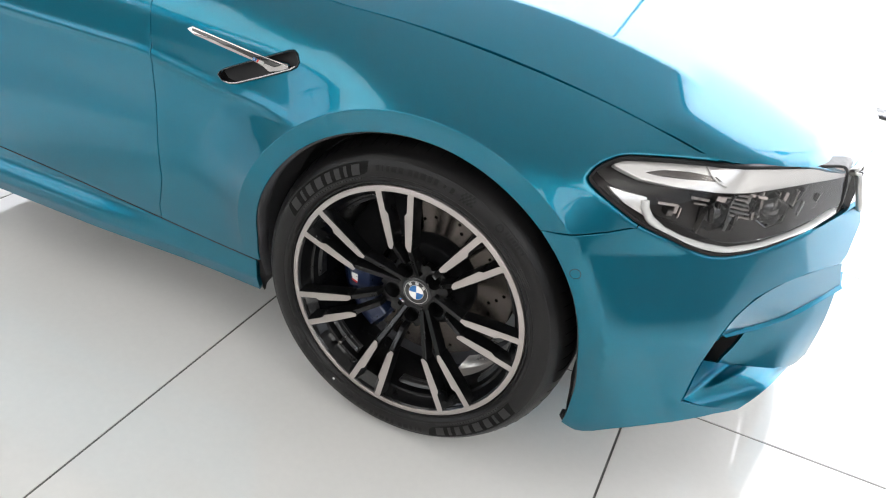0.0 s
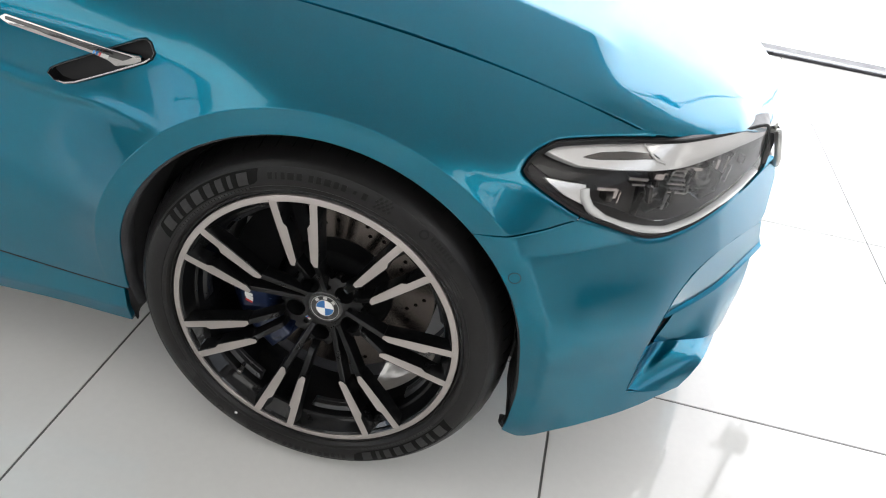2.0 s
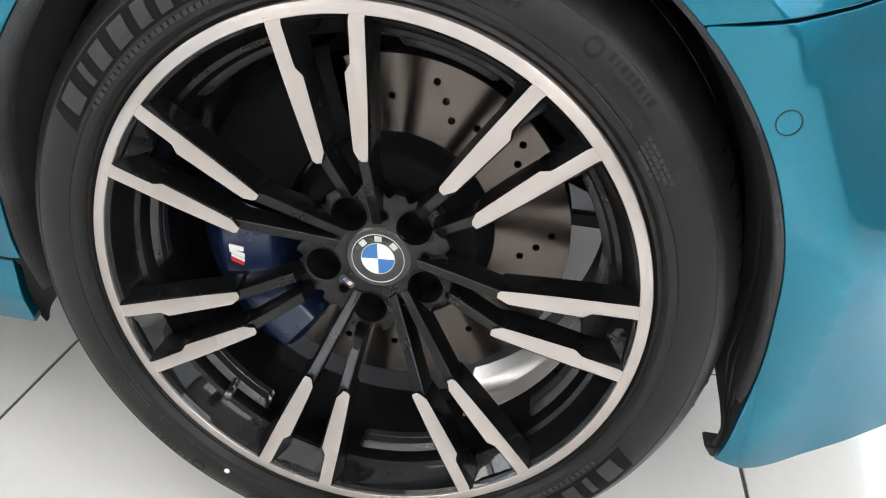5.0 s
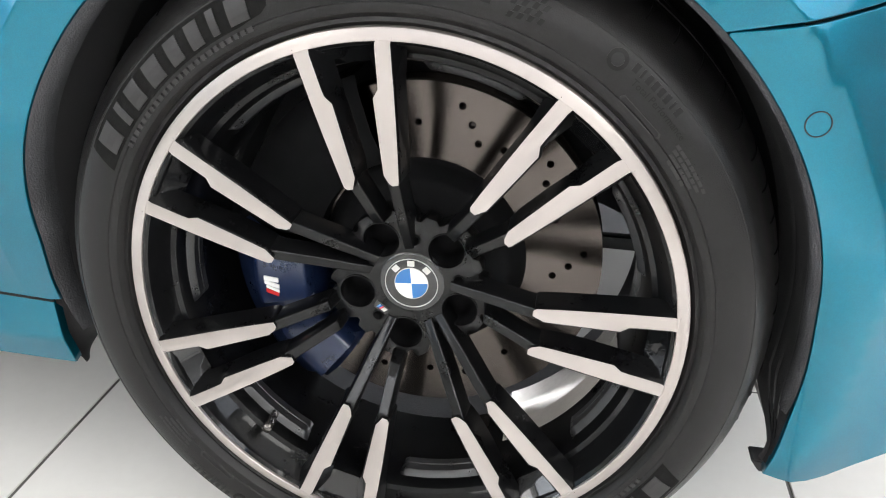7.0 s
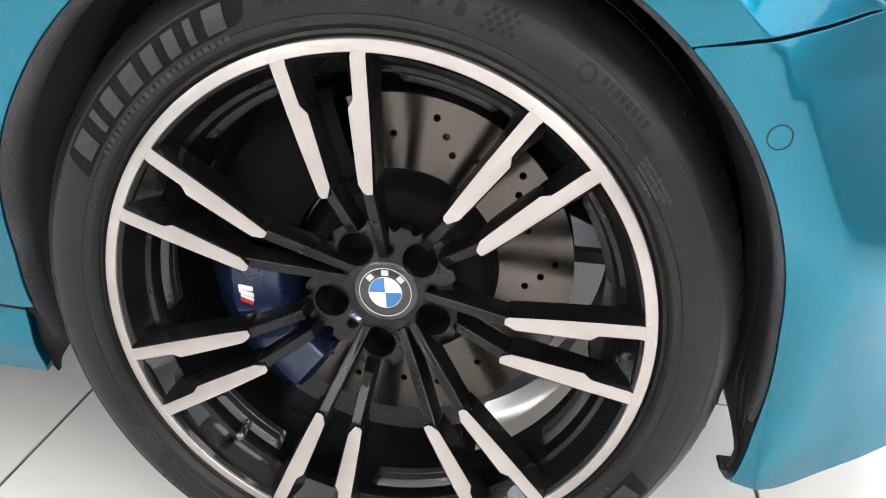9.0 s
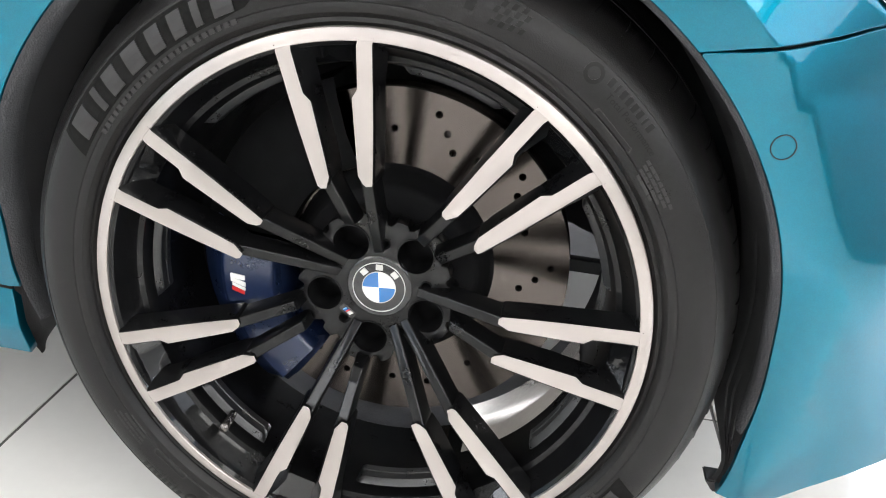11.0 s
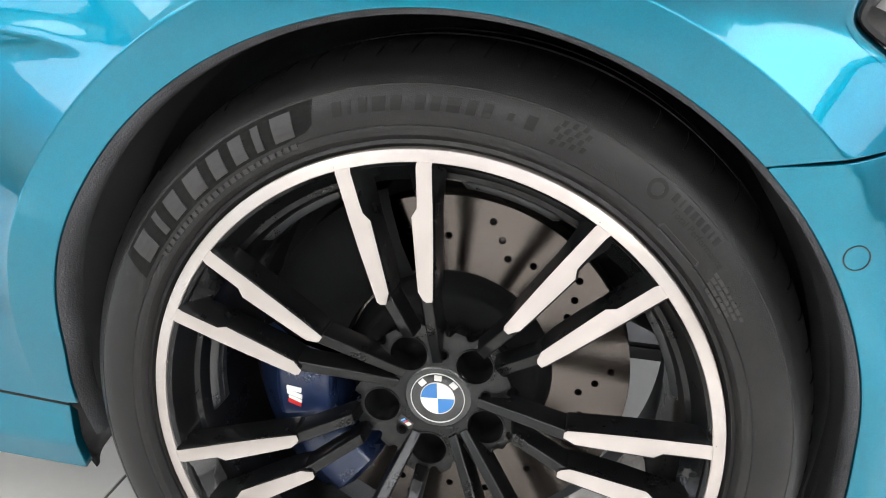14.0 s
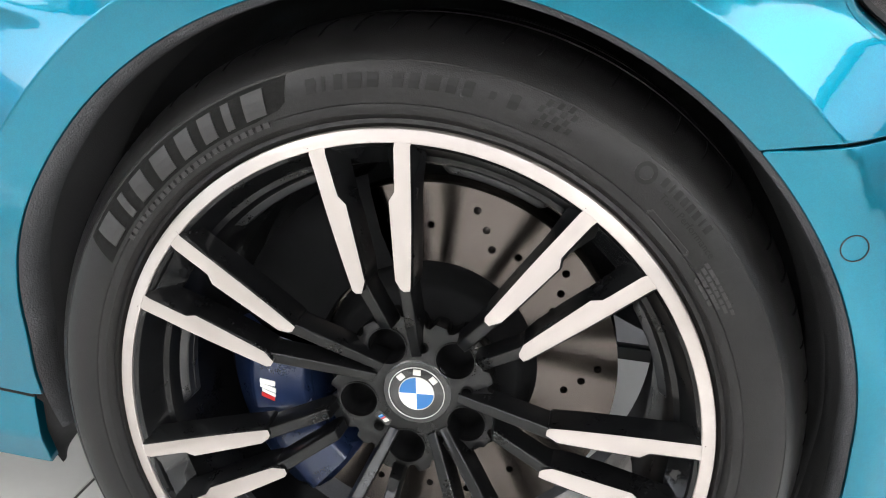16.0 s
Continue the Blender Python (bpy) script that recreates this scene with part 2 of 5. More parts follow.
def soften(bm, width=0.0006, degrees=28):
    """Rounds the sharp edges of a bmesh, so that they catch the light."""
    es = [e for e in bm.edges if len(e.link_faces) == 2 and e.calc_face_angle(0.0) > radians(degrees)]
    bmesh.ops.bevel(bm, geom=es, offset=width, offset_type="OFFSET", segments=2, profile=0.5, affect="EDGES", clamp_overlap=True, material=0)
    return bm


def thing(name, label, category, group="", kind=""):
    return tagged(new(name), label, category, group, kind)


def box(bm, x0, x1, y0, y1, z0, z1, bevel=0.0, m=None):
    r = bmesh.ops.create_cube(bm, size=1)
    for v in r["verts"]:
        v.co = Vector(((x0 + x1) / 2 + (x1 - x0) * v.co.x, (y0 + y1) / 2 + (y1 - y0) * v.co.y, (z0 + z1) / 2 + (z1 - z0) * v.co.z))
    if bevel:
        es = list({e for v in r["verts"] for e in v.link_edges})
        bmesh.ops.bevel(bm, geom=es, offset=bevel, segments=2, affect="EDGES")
    if m is not None:
        for v in bm.verts:
            v.co = m @ v.co
    return bm


def lathe(bm, profile, seg=144, a0=0.0, a1=360.0, index=0):
    """Turns (radius, depth) pairs about the wheel's axle; angles run clockwise from the top."""
    full = abs(a1 - a0) >= 359.9
    count = seg if full else seg + 1
    rings = []
    for i in range(count):
        a = radians(a0 + (a1 - a0) * i / seg)
        rings.append([bm.verts.new((r * math.sin(a), y, r * math.cos(a))) for r, y in profile])
    for i in range(seg):
        p, q = rings[i], rings[(i + 1) % count]
        for k in range(len(profile) - 1):
            f = bm.faces.new((p[k], q[k], q[k + 1], p[k + 1]))
            f.material_index = index
    return bm


def polar(r, a, y=0.0):
    return Vector((r * math.sin(radians(a)), y, r * math.cos(radians(a))))


def inside(px, pz, poly):
    ok = np.zeros(len(px), bool)
    n = len(poly)
    for i in range(n):
        x0, z0 = poly[i]
        x1, z1 = poly[(i + 1) % n]
        cross = ((z0 > pz) != (z1 > pz)) & (px < (x1 - x0) * (pz - z0) / (z1 - z0 + 1e-12) + x0)
        ok ^= cross
    return ok


def resample(poly, step):
    out = []
    n = len(poly)
    for i in range(n):
        a, b = Vector(poly[i]), Vector(poly[(i + 1) % n])
        k = max(1, int((b - a).length / step))
        out += [tuple(a.lerp(b, j / k)) for j in range(k)]
    return out


def inset(poly, d):
    """Moves an outline inwards by d."""
    n = len(poly)
    area2 = sum(poly[i][0] * poly[(i + 1) % n][1] - poly[(i + 1) % n][0] * poly[i][1] for i in range(n))
    s = 1 if area2 > 0 else -1
    out = []
    for i in range(n):
        p, q, r = Vector(poly[i - 1]), Vector(poly[i]), Vector(poly[(i + 1) % n])
        a, b = (q - p), (r - q)
        na, nb = Vector((-a.y, a.x)) * s, Vector((-b.y, b.x)) * s
        na, nb = (na.normalized() if a.length > 1e-9 else nb.normalized()), (nb.normalized() if b.length > 1e-9 else na.normalized())
        m = na + nb
        m = m / max(0.6, m.length ** 2 / 2)
        out.append((q.x + m.x * d, q.y + m.y * d))
    return out


def triangulate(outline, holes, step, extra=()):
    """A triangle net of an outline in the plane, with holes and inner points."""
    from mathutils.geometry import delaunay_2d_cdt
    pts, edges = [], []
    for loop in [outline] + list(holes):
        s = len(pts)
        pts += [Vector(p) for p in loop]
        edges += [(s + i, s + (i + 1) % len(loop)) for i in range(len(loop))]
    nb = len(pts)
    bx = np.array([p[0] for p in outline])
    bz = np.array([p[1] for p in outline])
    if step:
        gx, gz = np.meshgrid(np.arange(bx.min(), bx.max(), step), np.arange(bz.min(), bz.max(), step))
        gx[::2] += step / 2
        gx, gz = gx.ravel(), gz.ravel()
        if len(extra):
            ex = np.array(extra)
            keep = np.array([((ex[:, 0] - x) ** 2 + (ex[:, 1] - z) ** 2).min() > (0.6 * step) ** 2 for x, z in zip(gx, gz)], bool)
            gx, gz = np.r_[gx[keep], ex[:, 0]], np.r_[gz[keep], ex[:, 1]]
        ok = inside(gx, gz, outline)
        for h in holes:
            ok &= ~inside(gx, gz, h)
        edge = np.array([(p.x, p.y) for p in pts])
        gx, gz = gx[ok], gz[ok]
        far = np.array([((edge[:, 0] - x) ** 2 + (edge[:, 1] - z) ** 2).min() > (0.35 * step) ** 2 for x, z in zip(gx, gz)], bool)
        pts += [Vector((x, z)) for x, z in zip(gx[far], gz[far])] if len(gx) else []
    vs, es, fs, *_ = delaunay_2d_cdt(pts, edges, [], 0, 1e-7)
    cx = np.array([sum(vs[i].x for i in f) / 3 for f in fs])
    cz = np.array([sum(vs[i].y for i in f) / 3 for f in fs])
    ok = inside(cx, cz, outline)
    for h in holes:
        ok &= ~inside(cx, cz, h)
    return [tuple(v) for v in vs], [f for f, k in zip(fs, ok) if k], nb


def panel(name, outline, surface, mat, parent, label="", step=0.012, gap=0.0019, fold=0.012, holes=(), facing=(0, -1, 0), fine=0.008, extra=()):
    """A pressed panel: an outline in the plane laid on a smooth surface(u, v) -> point, with a folded edge and true normals."""
    outline = inset(resample(outline, fine), gap)
    holes = [inset(resample(h, fine), -gap) for h in holes]
    vs, fs, nb = triangulate(outline, holes, step, extra)
    facing = Vector(facing)
    co, no = [], []
    for u, v in vs:
        p = Vector(surface(u, v))
        e = 0.0012
        du, dv = Vector(surface(u + e, v)) - Vector(surface(u - e, v)), Vector(surface(u, v + e)) - Vector(surface(u, v - e))
        n = du.cross(dv).normalized()
        if n.dot(facing) < 0:
            n = -n
        co.append(p)
        no.append(n)
    faces = []
    for f in fs:
        a, b, c = (co[i] for i in f)
        faces.append(tuple(f) if (b - a).cross(c - a).dot(no[f[0]]) > 0 else tuple(reversed(f)))
    count = {}
    for f in faces:
        for i in range(3):
            k = (f[i], f[(i + 1) % 3])
            count[k] = count.get(k, 0) + 1
    rim = [k for k in count if (k[1], k[0]) not in count]
    normals = [tuple(n) for f in faces for n in (no[i] for i in f)]
    out = {}
    for a, b in rim:
        side = (co[b] - co[a]).cross(no[a] + no[b]).normalized()
        for i in (a, b):
            out[i] = out.get(i, Vector()) + side
    mid, low = {}, {}
    for i, side in out.items():
        side = side.normalized()
        mid[i] = len(co)
        co.append(co[i] + side * 0.0014 - no[i] * 0.0014)
        no.append((no[i] * 0.35 + side).normalized())
        low[i] = len(co)
        co.append(co[i] + side * 0.0014 - no[i] * fold)
        no.append(side)
    for a, b in rim:
        for p, q in ((None, mid), (mid, low)):
            f = (b, a, q[a], q[b]) if p is None else (p[b], p[a], q[a], q[b])
            for i in f:
                normals.append(tuple(no[i]))
            faces.append(f)
    me = bpy.data.meshes.new(name)
    me.from_pydata([tuple(c) for c in co], [], faces)
    me.materials.append(mat)
    for p in me.polygons:
        p.use_smooth = True
    me.normals_split_custom_set(normals)
    ob = new(name, me)
    ob.parent = parent
    if label:
        ob["label"] = label
    return ob


def slab(bm, outline, place, depth, step=0, index=0, holes=()):
    """A flat plate with an outline in the plane, laid by place(u, v, d) with d from 0 to depth."""
    vs, fs, nb = triangulate(outline, holes, step)
    top = [bm.verts.new(place(u, v, 0)) for u, v in vs]
    low = [bm.verts.new(place(u, v, depth)) for u, v in vs]
    seen = {}
    for f in fs:
        a = bm.faces.new([top[i] for i in f])
        b = bm.faces.new([low[i] for i in reversed(f)])
        a.material_index = b.material_index = index
        for i in range(3):
            seen[(f[i], f[(i + 1) % 3])] = 1
    for a, b in seen:
        if (b, a) not in seen:
            f = bm.faces.new((top[b], top[a], low[a], low[b]))
            f.material_index = index
    bmesh.ops.recalc_face_normals(bm, faces=bm.faces)
    return bm


def tube(bm, points, radius, sides=8, closed=False):
    """A round bar along points."""
    n = len(points)
    rings = []
    for i, p in enumerate(points):
        a = points[i - 1] if (i or closed) else points[0]
        b = points[(i + 1) % n] if (i < n - 1 or closed) else points[-1]
        t = (Vector(b) - Vector(a)).normalized()
        u = t.orthogonal().normalized() if abs(t.y) > 0.95 else t.cross(Vector((0, 1, 0))).normalized()
        w = t.cross(u)
        rings.append([bm.verts.new(Vector(p) + (u * math.cos(k * 2 * math.pi / sides) + w * math.sin(k * 2 * math.pi / sides)) * radius) for k in range(sides)])
    for i in range(n if closed else n - 1):
        p, q = rings[i], rings[(i + 1) % n]
        for k in range(sides):
            bm.faces.new((p[k], p[(k + 1) % sides], q[(k + 1) % sides], q[k]))
    if not closed:
        bm.faces.new(rings[0])
        bm.faces.new(list(reversed(rings[-1])))
    bmesh.ops.recalc_face_normals(bm, faces=bm.faces)
    return bm


# ---- the showroom ----
TURN_FLOOR = 0.65                # degrees by which the tiles' rows turn against the car
PX, PY = 0.978, 1.055            # spacing of the joints
JX, JY = 0.472, 0.458            # one crossing of the joints
floor = tagged(new("floor", bpy.data.meshes.new("floor")), "large pale grey polished porcelain floor tiles with dark joints", "floor", kind="structure")
bm = bmesh.new()
box(bm, -7.0, 7.0, -7.5, 3.7, -0.14, -0.0018)
bm.to_mesh(floor.data)
bm.free()
floor.data.materials.append(GROUT)


def wall(name, label, x0, x1, y0, y1, z0, z1, mat=PLASTER, category="wall"):
    bm = bmesh.new()
    box(bm, x0, x1, y0, y1, z0, z1)
    ob = part(name, bm, mat, None, smooth=False)
    return tagged(ob, label, category, kind="structure")


wall("ceiling", "plain white showroom ceiling", -7.15, 7.15, -7.65, 4.3, 4.0, 4.15, category="ceiling")
wall("ground", "pale paving outside the glass front", -40, 40, 3.75, 60, -0.3, -0.02, PAVING, "ground")


def glass_front(name, along, fixed, start, stop, posts):
    """A glazed front: bottom rail, transom, top rail, posts and panes. along: 'x' or 'y'."""
    root = tagged(new(name), "full-height frameless glass shop front with dark clamps", "window", kind="structure")

    def bar(nm, s0, s1, z0, z1, w=0.05, mat=FRAME_METAL, bevel=0.004):
        bm = bmesh.new()
        if along == "x":
            box(bm, s0, s1, fixed - w, fixed + w, z0, z1, bevel)
        else:
            box(bm, fixed - w, fixed + w, s0, s1, z0, z1, bevel)
        return part(nm, bm, mat, root, smooth=False)

    bar("bottom_rail", start, stop, 0.0, 0.016, 0.018)
    bar("glass_joint", start, stop, 2.894, 2.902, 0.006, JOINT, 0)
    bar("top_rail", start, stop, 3.9, 4.0)
    edges = sorted(posts)
    for s in edges:
        bar("glass_joint", s - 0.009, s + 0.009, 0.016, 2.72, 0.006, JOINT, 0)
        bar("glass_clamp", s - 0.1, s + 0.1, 2.72, 2.92, 0.03, bevel=0.01)
        bar("post", s - 0.016, s + 0.016, 2.92, 3.9, 0.04)
    cuts = [start] + edges + [stop]
    for a, b in zip(cuts[:-1], cuts[1:]):
        for z0, z1 in ((0.016, 2.893), (2.903, 3.9)):
            if b - a > 0.1:
                p = bar("pane", a + 0.010, b - 0.010, z0, z1, 0.004, PANE, 0)
                p.visible_shadow = False
    return root


glass_front("window_1", "x", 3.58, -7.0, 7.0, (-4.2, -2.1, 0.0, 2.09, 4.2))
# unseen walls, their height and grey set to darken the car's reflections
wall("added_wall_south", "unseen grey wall added to darken reflections, under a band of glass", -7.0, 7.0, -7.5, -7.35, -0.006, 2.5)
wall("added_wall_east", "unseen mid-grey wall added to darken reflections, under a band of glass", 6.6, 6.75, -7.5, 3.5, -0.006, 1.95, PLASTER_GREY)
# glass out of view on three sides, added to carry the side light
glass_front("window_2", "y", -7.07, -7.5, 3.6, (-4.6, 1.3))
glass_front("added_window_east", "y", 6.79, -7.5, 3.6, (-4.6, 1.3))
glass_front("window_3", "x", -7.57, -7.0, 7.0, (-4.4, 4.4))


# housings out of view, added to go with the ceiling fill
def added_ceiling_light(lx, ly):
    root = thing("added_ceiling_light", "broad white lamp panel added out of view under the ceiling", "lamp", "lamp panels under the ceiling")
    bm = bmesh.new()
    box(bm, lx - 1.64, lx + 1.64, ly - 2.55, ly + 2.55, 3.93, 4.0, 0.01)
    part("housing", bm, WHITE, root, smooth=False)


for lx, ly, power in LAMPS:
    added_ceiling_light(lx, ly)

# ---- the car: surfaces ----
MID = 0.95                       # the car's centre plane lies this far in from the wheel's face


def sstep(a, b, x):
    t = min(1.0, max(0.0, (x - a) / (b - a)))
    return t * t * (3 - 2 * t)


def hood_edge(x):
    """Depth and height of the bonnet's side edge."""
    t = max(min(x, 0.493), -0.25) - 0.493
    y, z = 0.1814 + 0.0786 * t + 0.0353 * t * t, 0.7579 - 0.3161 * t - 0.2139 * t * t
    if x < -0.25:
        z += 0.05 * (-0.25 - x)
    return y, z


def shoulder_z(x):
    """Height of the shoulder crease along the door."""
    return 0.709 - 0.030 * sstep(-0.72, -0.42, x) - 0.008 * sstep(-0.42, -0.26, x)


def side_y(x, z):
    """The car's flank: tucked in below, rounded in to the bonnet, wrapped round to the nose and flared round the wheel."""
    yh, zh = hood_edge(x)
    y = 0.016 + (0.48 * (0.5 - z) ** 2 if z < 0.5 else 0.3 * (z - 0.5) ** 2)
    w = max(0.0, x - (0.27 + 0.33 * max(0.0, 0.6 - z)))
    y += 2.15 * w * w
    if x < 0.56:
        u = max(0.0, (z - (zh - 0.11)) / 0.11)
        rest = yh - (0.016 + 0.3 * (zh - 0.5) ** 2 + 2.15 * max(0.0, min(x, 0.493) - 0.27) ** 2)
        y += max(0.0, rest) * u ** 2 * sstep(0.56, 0.48, x)
    r, th = math.hypot(x, z - ZC), math.degrees(math.atan2(x, z - ZC))
    amp = 0.034 * (sstep(-100, -60, th) if th < 0 else 1 - 0.4 * sstep(0, 60, th) - 0.6 * sstep(65, 125, th)) + 0.0145 * sstep(-60, -10, th) * (1 - sstep(25, 90, th))
    q = max(0.0, 1 - max(0.0, r - 0.416) / 0.15) ** 2
    k = sstep(0.412, 0.420, r)
    fl = (1.0 - 0.15 * (0.416 - r) / 0.045) * (1 - k) + q * k
    # soft hollow along the door, below the shoulder line
    y += 0.006 * math.exp(-((z - 0.6) / 0.07) ** 2) * sstep(-0.35, -0.6, x)
    y -= 0.0034 * math.exp(-((z - shoulder_z(x)) / 0.011) ** 2) * sstep(-0.24, -0.36, x)
    # the bumper's corner swells above the intake and is hollow under the lamp
    y -= 0.017 * math.exp(-((z - 0.445) / 0.075) ** 2) * sstep(0.33, 0.46, x) * sstep(0.66, 0.57, x)
    return y - amp * fl


def flank(x, z):
    return (x, side_y(x, z), z)


def bonnet_fold(x):
    """Distance from the bonnet's side edge to the crease where its flat top begins."""
    return 0.165 - 0.02 * sstep(0.15, -0.2, x)


NOSE_EDGE = [(0.488, 0.182), (0.520, 0.198), (0.56, 0.228), (0.602, 0.270), (0.65, 0.335), (0.69, 0.405), (0.722, 0.470), (0.735, 0.50), (0.775, 0.65), (0.80, 0.80), (0.805, MID)]


def from_nose(x, y):
    """Distance from the bonnet's front edge."""
    p, best = Vector((x, y)), 9.0
    for a, b in zip(NOSE_EDGE[:-1], NOSE_EDGE[1:]):
        a, b = Vector(a), Vector(b)
        t = min(1.0, max(0.0, (p - a).dot(b - a) / (b - a).length_squared))
        best = min(best, (p - a.lerp(b, t)).length)
    return best


def bonnet_z(x, y):
    """A slope up from the side edge to a crease, a flat top, and a rolled edge over the lamp."""
    y = min(y, 2 * MID - y)
    yh = hood_edge(x)[0]
    t = max(x, -0.25) - 0.493
    z = 0.7579 - 0.3161 * t - 0.2139 * t * t
    if x < -0.25:
        z += 0.05 * (-0.25 - x)
    d = max(0.0, y - yh)
    w = bonnet_fold(x)
    e = min(d, w)
    side = 0.40 * e - 0.055 * e * e / w
    if d > w:
        e = min(d - w, 0.022)
        side += 0.29 * e - 0.125 * e * e / 0.022 + 0.04 * max(0.0, d - w - 0.022)
    front = 0.03 * (1 - math.exp(-d / 0.03)) + 0.02 * sstep(0.0, 0.30, d) + 0.03 * min(1.0, d / 0.75)
    k = sstep(0.355, 0.43, x)
    z += side * (1 - k) + front * k - 0.027 * sstep(0.64, 0.73, x)
    if x > 0.40:
        z += 0.008 * sstep(0.49, 0.54, x) * (1 - math.exp(-from_nose(x, y) / 0.010)) - 0.008 * sstep(0.49, 0.54, x)
    return z


def bonnet_at(x, y):
    return (x, y, bonnet_z(x, y))


def arch_r(a):
    t = radians(a)
    return 0.012 * sstep(82, 104, a) + 0.010 * sstep(-84, -97, a) + 0.007 * sstep(95, 116, a) + 0.014 * sstep(101, 119, a) + 0.3735 + 0.001 * math.cos(t) + 0.0035 * math.sin(t) + 0.0017 * math.cos(2 * t) - 0.0029 * math.sin(2 * t) - 0.004 * sstep(-50, -15, a) - 0.005 * sstep(60, 95, a)


def arch_xz(a):
    return (arch_r(a) * math.sin(radians(a)), ZC + arch_r(a) * math.cos(radians(a)))


def run(a0, a1, n):
    return [a0 + (a1 - a0) * i / n for i in range(n + 1)]


def crease_points():
    """Points along the crease round the wheel arch, so that the net follows it."""
    return [(r * math.sin(radians(a)), ZC + r * math.cos(radians(a))) for r in (0.404, 0.409, 0.412, 0.414, 0.416, 0.418, 0.420, 0.424, 0.430) for a in run(-100, 80, 150)]


def shoulder_points(x0, x1, count):
    """Points along the shoulder crease, so that the net follows it."""
    return [(x, shoulder_z(x) + d) for d in (-0.018, -0.012, -0.008, -0.004, 0.0, 0.004, 0.008, 0.012, 0.018) for x in run(x0, x1, count)]


car = thing("car", "teal metallic saloon car parked on the showroom floor", "car")

# outlines seen from the side (x, z)
GAP = [(0.284, 0.626), (0.32, 0.632), (0.356, 0.639), (0.39, 0.648), (0.404, 0.656)]
LAMP_REAR = [(0.362, 0.684), (0.321, 0.710), (0.306, 0.721), (0.303, 0.729), (0.311, 0.742), (0.328, 0.752), (0.349, 0.757)]
LAMP_TOP = [(0.409, 0.7575), (0.46, 0.7565), (0.508, 0.7572), (0.53, 0.7585), (0.556, 0.759), (0.602, 0.752), (0.66, 0.740), (0.715, 0.722)]
LAMP_FRONT = [(0.733, 0.69), (0.742, 0.64), (0.740, 0.606)]
LAMP_LOW = [(0.70, 0.594), (0.662, 0.587), (0.607, 0.582), (0.55, 0.585), (0.507, 0.599), (0.453, 0.630)]
DOOR_LINE = [(-0.66, 0.81), (-0.654, 0.744), (-0.645, 0.639), (-0.638, 0.54), (-0.632, 0.43), (-0.636, 0.405), (-0.65, 0.351), (-0.652, 0.312)]
SILL_LINE = [(-0.57, 0.306), (-0.493, 0.301), (-0.43, 0.298), (-0.388, 0.2955)]
INTAKE = [(0.572, 0.283), (0.577, 0.337), (0.582, 0.374), (0.597, 0.430), (0.612, 0.462), (0.637, 0.486), (0.67, 0.497), (0.725, 0.500), (0.79, 0.488)]

# the body's rounded edge round the lamp takes up a narrow band outside the lamp


def rounded(pts, k):
    """A closed outline, rounded between its points, k pieces to each side."""
    out, n = [], len(pts)
    for i in range(n):
        p0, p1, p2, p3 = (Vector(pts[(i + j) % n]) for j in (-1, 0, 1, 2))
        for j in range(k):
            t = j / k
            out.append(tuple(0.5 * (2 * p1 + (p2 - p0) * t + (2 * p0 - 5 * p1 + 4 * p2 - p3) * t * t + (3 * p1 - p0 - 3 * p2 + p3) * t ** 3)))
    return out


KL = 5
LAMP = rounded([(0.404, 0.656)] + LAMP_REAR + LAMP_TOP + LAMP_FRONT + LAMP_LOW, KL)
ROUND = inset(LAMP, -0.0062)
N_REAR, N_LOW = KL * len(LAMP_REAR), KL * len(LAMP_LOW)
N_TOP = N_REAR + 2 * KL
EDGE_REAR = ROUND[1:N_TOP + 1]
EDGE_LOW = ROUND[-N_LOW:]
GAP_BODY = GAP[:-1] + [ROUND[0]]

a_sill = math.degrees(math.atan2(-0.388, 0.2955 - ZC))
a_gap = math.degrees(math.atan2(0.252, 0.623 - ZC))
VENT = [(-0.48, 0.707), (-0.474, 0.716), (-0.455, 0.727), (-0.418, 0.745), (-0.345, 0.780), (-0.322, 0.791), (-0.310, 0.794), (-0.300, 0.790), (-0.291, 0.777),
        (-0.294, 0.768), (-0.306, 0.759), (-0.361, 0.732), (-0.430, 0.700), (-0.450, 0.695), (-0.468, 0.697)]

top_edge = [(x, hood_edge(x)[1] + 0.001) for x in run(0.486, -0.662, 46)]
fender_outline = GAP_BODY + EDGE_REAR + top_edge + DOOR_LINE + SILL_LINE + [arch_xz(a) for a in run(a_sill, a_gap, 90)]
fender = panel("front_fender", fender_outline, flank, PAINT, car, "teal metallic front fender with a flared wheel arch", holes=[VENT], step=0.011, extra=crease_points() + [p for p in shoulder_points(-0.645, -0.27, 40) if math.hypot(p[0], p[1] - ZC) > 0.44 and not -0.49 < p[0] < -0.34])

door_outline = [(x, hood_edge(x)[1] + 0.02) for x in run(-0.664, -1.75, 10)] + [(-1.75, 0.345), (-1.158, 0.343), (-0.971, 0.334), (-0.794, 0.322), (-0.652, 0.312)] + list(reversed(DOOR_LINE[:-1]))
panel("front_door", door_outline, flank, PAINT, car, "teal metallic front door panel", step=0.016, extra=shoulder_points(-1.74, -0.66, 100))


def sill_at(x, z):
    """The side skirt: a ledge that steps out below its upper edge and tucks under."""
    y = side_y(x, 0.305) + 0.006
    d = max(0.0, 0.318 - z)
    return (x, y - 0.018 * sstep(0.012, 0.05, d) * sstep(-0.5, -0.9, x) + 0.3 * max(0.0, 0.245 - z), z)


